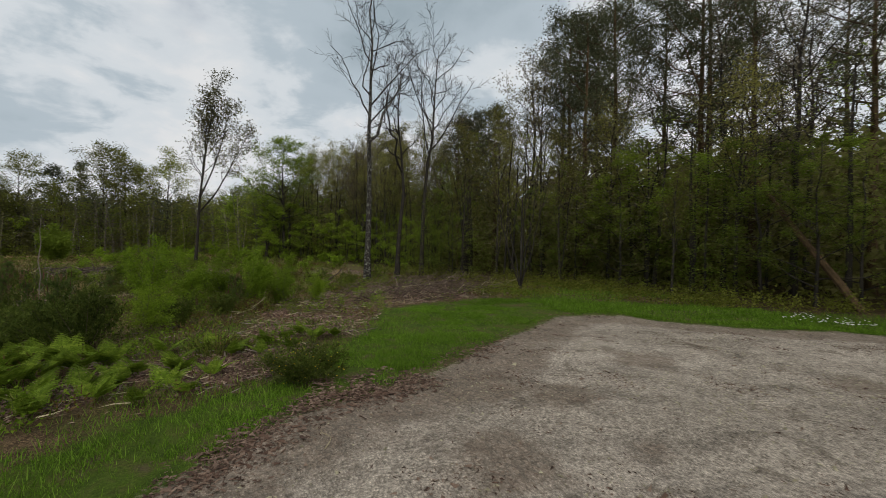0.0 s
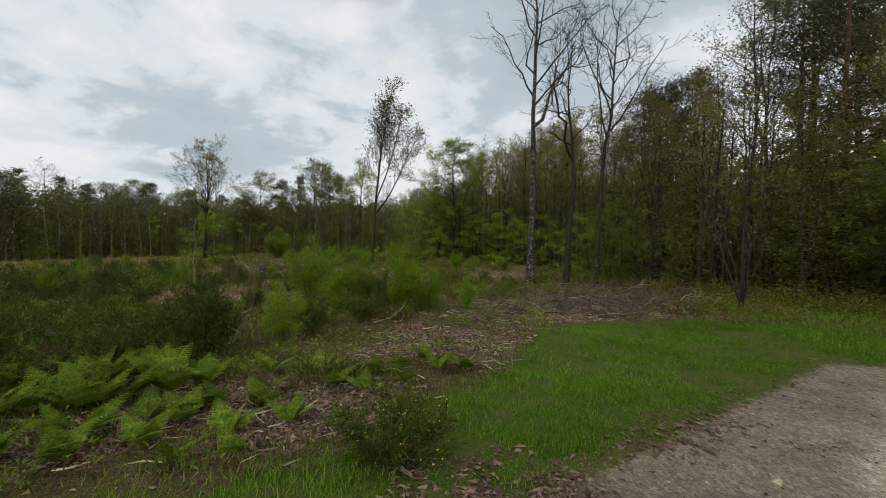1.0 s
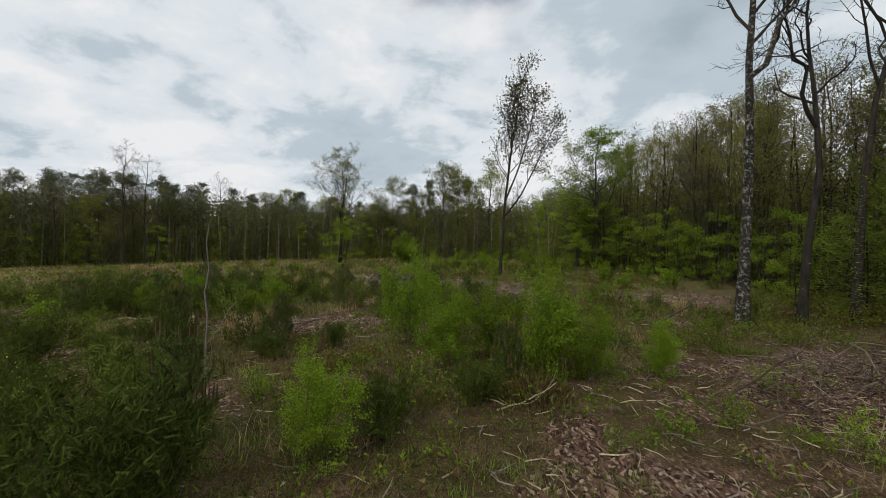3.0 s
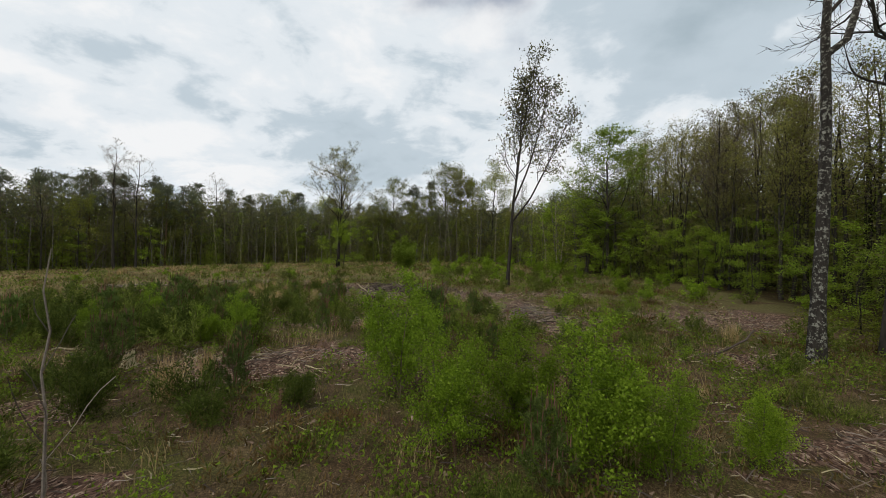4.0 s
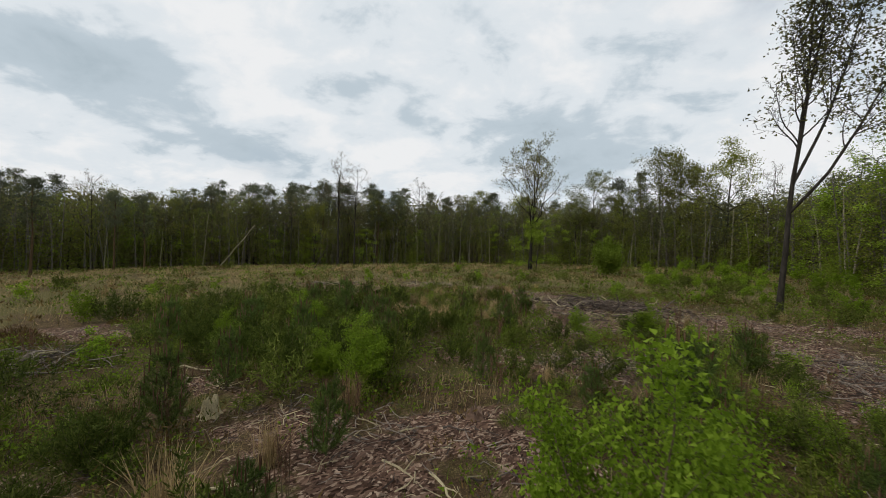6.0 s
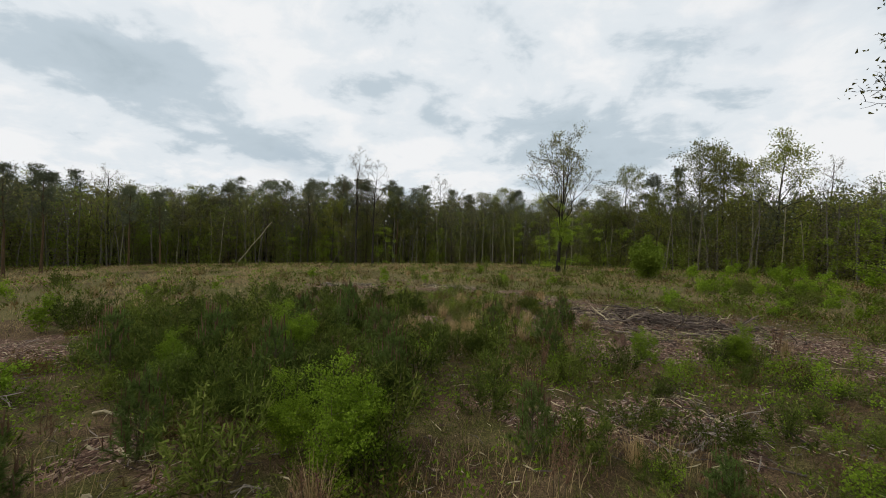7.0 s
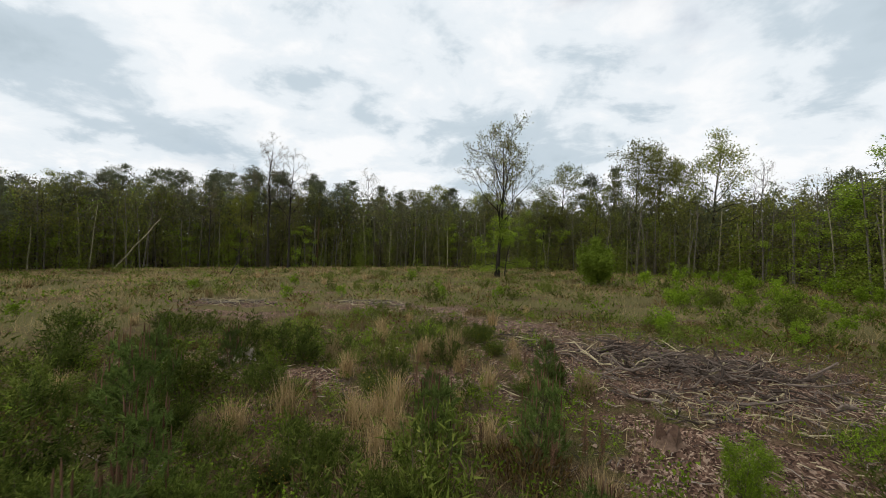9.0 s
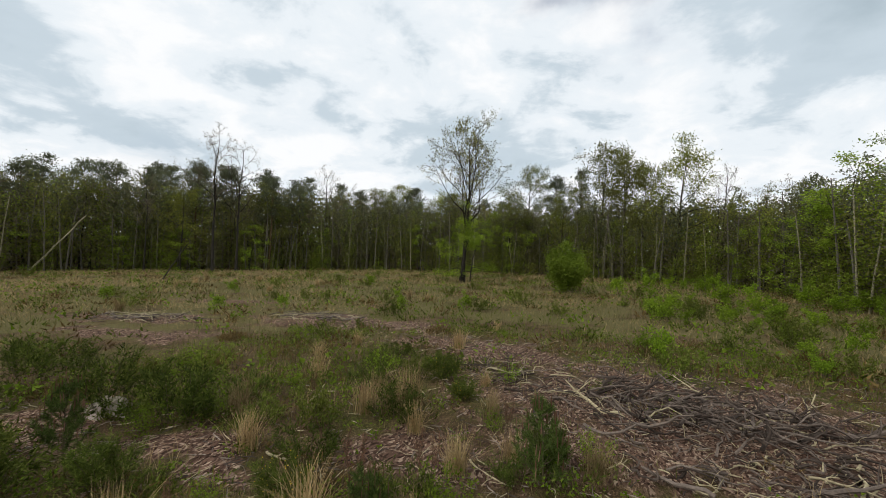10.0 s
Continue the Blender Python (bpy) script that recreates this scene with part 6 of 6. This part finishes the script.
def brush_pile(seed, cx, cy, a, b, turn, H, count, label, thick=(0.006, 0.022), long=(0.7, 2.2), mound=True, mat=M_STICK, pale=0.1):
    """A heap of cut branches, each a piece of its own."""
    r = np.random.default_rng(seed)
    heap = tagged(new("brush_pile"), label, "brush pile")
    heap.location = (cx, cy, float(lift(cx, cy)))
    c, s = math.cos(radians(turn)), math.sin(radians(turn))
    for i in range(count):
        u, v = r.normal(0, 0.45), r.normal(0, 0.45)
        while u * u + v * v > 0.9:
            u, v = r.normal(0, 0.45), r.normal(0, 0.45)
        top = H * math.exp(-(u * u + v * v) * 1.6) * r.uniform(0, 1) if mound else r.uniform(0.0, H) * math.exp(-(u * u + v * v))
        x, y = cx + c * u * a - s * v * b, cy + s * u * a + c * v * b
        rad = r.uniform(*thick) * r.uniform(0.7, 1.3)
        L = r.uniform(*long)
        az = r.uniform(0, 6.28) if r.random() < 0.5 else radians(turn) + r.normal(0, 0.5)
        q = bent(r, x - math.cos(az) * L / 2, y - math.sin(az) * L / 2, float(lift(x, y)) + top + rad, L, az, rad, r.normal(0, 0.07), 0.42, 4)
        q[:, 2] = np.minimum(q[:, 2], lift(q[:, 0], q[:, 1]) + H * 1.15)
        geo = Geo()
        tube(geo, q - np.array(heap.location), np.linspace(rad, rad * 0.4, 5), 5)
        for q2, rad2 in branches(r, q, rad, r.integers(1, 5), 0.2, 0.9, 42, L * 0.32, lambda f: 1, 3, 0.0, 0.2, 0.6):
            q2[:, 2] = np.maximum(q2[:, 2], lift(q2[:, 0], q2[:, 1]) + 0.005)
            tube(geo, q2 - np.array(heap.location), np.maximum(rad2, 0.003), 4)
        part("branch", geo, M_PALE_STICK if r.random() < pale else mat, heap)


def fallen_branch(seed, x, y, length, turn, rad, pale=True, label="", forks=2, z=0.0):
    r = np.random.default_rng(seed)
    geo = Geo()
    q = bent(r, x - math.cos(turn) * length / 2, y - math.sin(turn) * length / 2, float(lift(x, y)) + rad + z, length, turn, rad, r.normal(0, 0.03), 0.2, 8)
    o = np.array([x, y, float(lift(x, y))])
    capped(geo, q - o, np.linspace(rad, rad * 0.5, 9), 6)
    for q2, rad2 in branches(r, q, rad, forks, 0.3, 0.85, 45, length * 0.35, lambda f: 1, 4, 0.02, 0.2, 0.9):
        q2[:, 2] = np.maximum(q2[:, 2], lift(q2[:, 0], q2[:, 1]) + 0.008)
        tube(geo, q2 - o, rad2, 5)
    ob = part("fallen_branch", geo, M_PALE_STICK if pale else M_HEAP)
    ob.location = o
    return tagged(ob, label or ("bleached crooked dead branch lying on the heath" if pale else "grey dead branch lying on the heath"), "branch", "fallen branches")


def stump(seed, x, y, rad, H, label, jag=0.03, face=None):
    r = np.random.default_rng(seed)
    base = tagged(new("tree_stump"), label, "stump")
    base.location = (x, y, float(lift(x, y)))
    side, top = Geo(), Geo()
    n = 22
    a = np.arange(n) * 2 * math.pi / n
    lobes = 1 + 0.16 * np.sin(a * 5 + 1) + 0.08 * np.sin(a * 9 + 2) + r.normal(0, 0.03, n)
    prof = [(1.5, -0.06), (1.22, 0.12), (1.04, 0.45), (0.98, 0.8), (0.95, 1.0)]
    tilt = 0.08 * H
    rings = []
    for k, (f, z) in enumerate(prof):
        w = lobes ** (1.6 - k * 0.3)
        rings.append(np.stack([np.cos(a) * rad * f * w, np.sin(a) * rad * f * w, np.full(n, H * z) + (tilt * np.cos(a) if k == 4 else 0) + (r.normal(0, jag, n) if k == 4 else 0)], 1))
    i, j = np.meshgrid(np.arange(4), np.arange(n), indexing="ij")
    side.add(np.concatenate(rings), quads=np.stack([i * n + j, i * n + (j + 1) % n, (i + 1) * n + (j + 1) % n, (i + 1) * n + j], -1))
    inner = rings[4] * np.array([0.5, 0.5, 1]) + np.array([0, 0, 0.008])
    v = np.concatenate([rings[4], inner, [[0, 0, H * 1.0 + 0.002]]])
    q = [(k, (k + 1) % n, n + (k + 1) % n, n + k) for k in range(n)]
    top.add(v, tris=[(n + k, n + (k + 1) % n, 2 * n) for k in range(n)], quads=q)
    part("bark", side, face or M_STICK, base)
    part("cut_face", top, face or M_STUMP, base, "weathered pale saw cut" if face is None else "rotten splintered top")
    return base


grasses()
low_cover()
twig_litter()
chips()
stump(201, -5.12, 25.7, 0.15, 0.15, "weathered grey stump among red-brown chips", 0.06, M_BARKCHIP)
stump(203, -3.55, 17.85, 0.11, 0.12, "low rust-brown rotten stump on the chips", 0.04, M_CHIP)
stump(204, -6.57, 15.75, 0.1, 0.2, "small bleached broken stump in the heath", 0.07, M_PALE_STICK)
stump(202, -13.65, 25.65, 0.22, 0.17, "low sawn stump with a pale flat top in the heather")
brush_pile(211, 7.5, 13.4, 3.9, 1.8, 10, 0.55, 290, "low grey-brown heap of thin cut branches at the wood's edge", (0.004, 0.014), (0.6, 1.8), True, M_BRUSH, 0.03)
brush_pile(212, -4.9, 29.7, 3.4, 1.7, -4, 0.34, 295, "tangled heap of thick grey dead branches over wood chips", (0.008, 0.028), (0.35, 1.15), True, M_HEAP, 0.06)
brush_pile(218, -3.9, 28.0, 2.6, 1.6, 20, 0.12, 190, "spread of broken pale sticks and splinters over wood chips", (0.006, 0.02), (0.2, 0.8), False, M_HEAP, 0.25)
brush_pile(219, -8.2, 30.6, 1.9, 1.1, -20, 0.14, 90, "thin scatter of dead sticks beside the heap", (0.006, 0.018), (0.3, 1.0), False, M_HEAP, 0.2)
brush_pile(213, 1.4, 23.2, 1.4, 2.6, 10, 0.14, 110, "thin layer of broken sticks on bare litter", (0.005, 0.016), (0.4, 1.3), False)
brush_pile(214, -22.3, 31.3, 2.8, 0.9, 20, 0.14, 80, "strip of dead sticks in the far heath", (0.008, 0.02), (0.5, 1.4), False, M_STICK, 0.3)
brush_pile(221, -16.9, 34.6, 2.4, 0.9, 20, 0.14, 70, "patch of broken dead sticks in the far heath", (0.008, 0.02), (0.5, 1.4), False, M_STICK, 0.3)
brush_pile(215, -3.0, 21.4, 1.5, 1.0, 30, 0.1, 60, "scatter of bleached twigs on chips", (0.004, 0.014), (0.3, 1.0), False)
brush_pile(217, -11.6, 15.1, 1.5, 0.8, 15, 0.28, 75, "small dark heap of dead branches among broom", (0.008, 0.02), (0.4, 1.2), False)
brush_pile(216, -4.6, 16.6, 2.4, 1.0, 15, 0.08, 60, "scatter of thin twigs on a bare patch", (0.004, 0.012), (0.25, 0.8), False)
for k, (x, y, L, deg, rad) in enumerate([(1.35, 12.0, 0.9, 40, 0.012), (-3.3, 16.3, 0.9, 10, 0.016), (-2.9, 16.2, 0.7, -30, 0.018), (-4.5, 15.0, 0.5, 60, 0.018), (-7.9, 16.4, 0.9, 30, 0.018), (-4.3, 20.75, 1.1, 15, 0.02),
                                         (-2.7, 21.8, 1.2, -25, 0.022), (-11.0, 27.6, 0.5, 60, 0.018), (-10.0, 25.6, 0.6, -20, 0.018), (-7.7, 26.4, 0.8, -60, 0.014), (-8.9, 16.9, 1.3, 40, 0.02)]):
    fallen_branch(220 + k, x, y, L, radians(deg), rad)
for k, (x, y, L, deg, rad) in enumerate([(-3.7, 27.7, 0.9, 8, 0.032), (-5.4, 29.6, 1.0, 25, 0.034), (-6.3, 28.2, 0.8, -10, 0.03), (-4.6, 30.6, 1.0, 160, 0.03), (-2.8, 29.5, 0.9, -35, 0.034), (-5.6, 27.1, 0.8, 170, 0.032), (-4.2, 29.1, 0.9, 60, 0.03), (-5.9, 29.2, 0.8, -40, 0.03)]):
    fallen_branch(240 + k, x, y, L, radians(deg), rad, False, z=0.06)
fallen_branch(259, 5.6, 18.8, 1.3, -0.35, 0.035, False, "short grey log lying in low heath growth", 0)
fallen_branch(260, 1.16, 3.81, 0.3, 0.5, 0.006, True, "small pale twig lying on the gravel", 1)


def dead_pole(name, a, b, rad, mat, label):
    """A dead trunk that leans from the ground at a up to b."""
    geo = Geo()
    a, b = np.array(a, float), np.array(b, float)
    a[2] = float(lift(a[0], a[1])) - 0.05
    k = np.linspace(0, 1, 8)[:, None]
    q = (b - a) * k + np.random.default_rng(int(rad * 1000)).normal(0, rad * 0.5, (8, 3)) * (k * (1 - k) * 4)
    capped(geo, q, np.linspace(rad, rad * 0.55, 8), 7)
    for q2, rad2 in branches(np.random.default_rng(7), q, rad, 4, 0.4, 0.95, 55, np.linalg.norm(b - a) * 0.14, lambda f: 1, 4, 0, 0.2, 0.4):
        tube(geo, q2, rad2, 4)
    ob = part(name, geo, mat)
    ob.location = a
    return tagged(ob, label, "dead tree")


dead_pole("leaning_dead_trunk", (16.0, 4.2, 0), (17.8, 8.0, 4.8), 0.11, M_PINE_BARK, "dead brown trunk leaning among the dark trees")
dead_pole("leaning_dead_trunk", (-58.5, 42.2, 0.0), (-54.9, 45.1, 4.2), 0.09, M_PALE_BARK, "thin pale dead trunk leaning out of the far wood")
dead_pole("leaning_dead_trunk", (-39.0, 42.4, 0.0), (-38.0, 43.7, 1.9), 0.05, M_BARK, "thin dark dead trunk leaning over the heath")
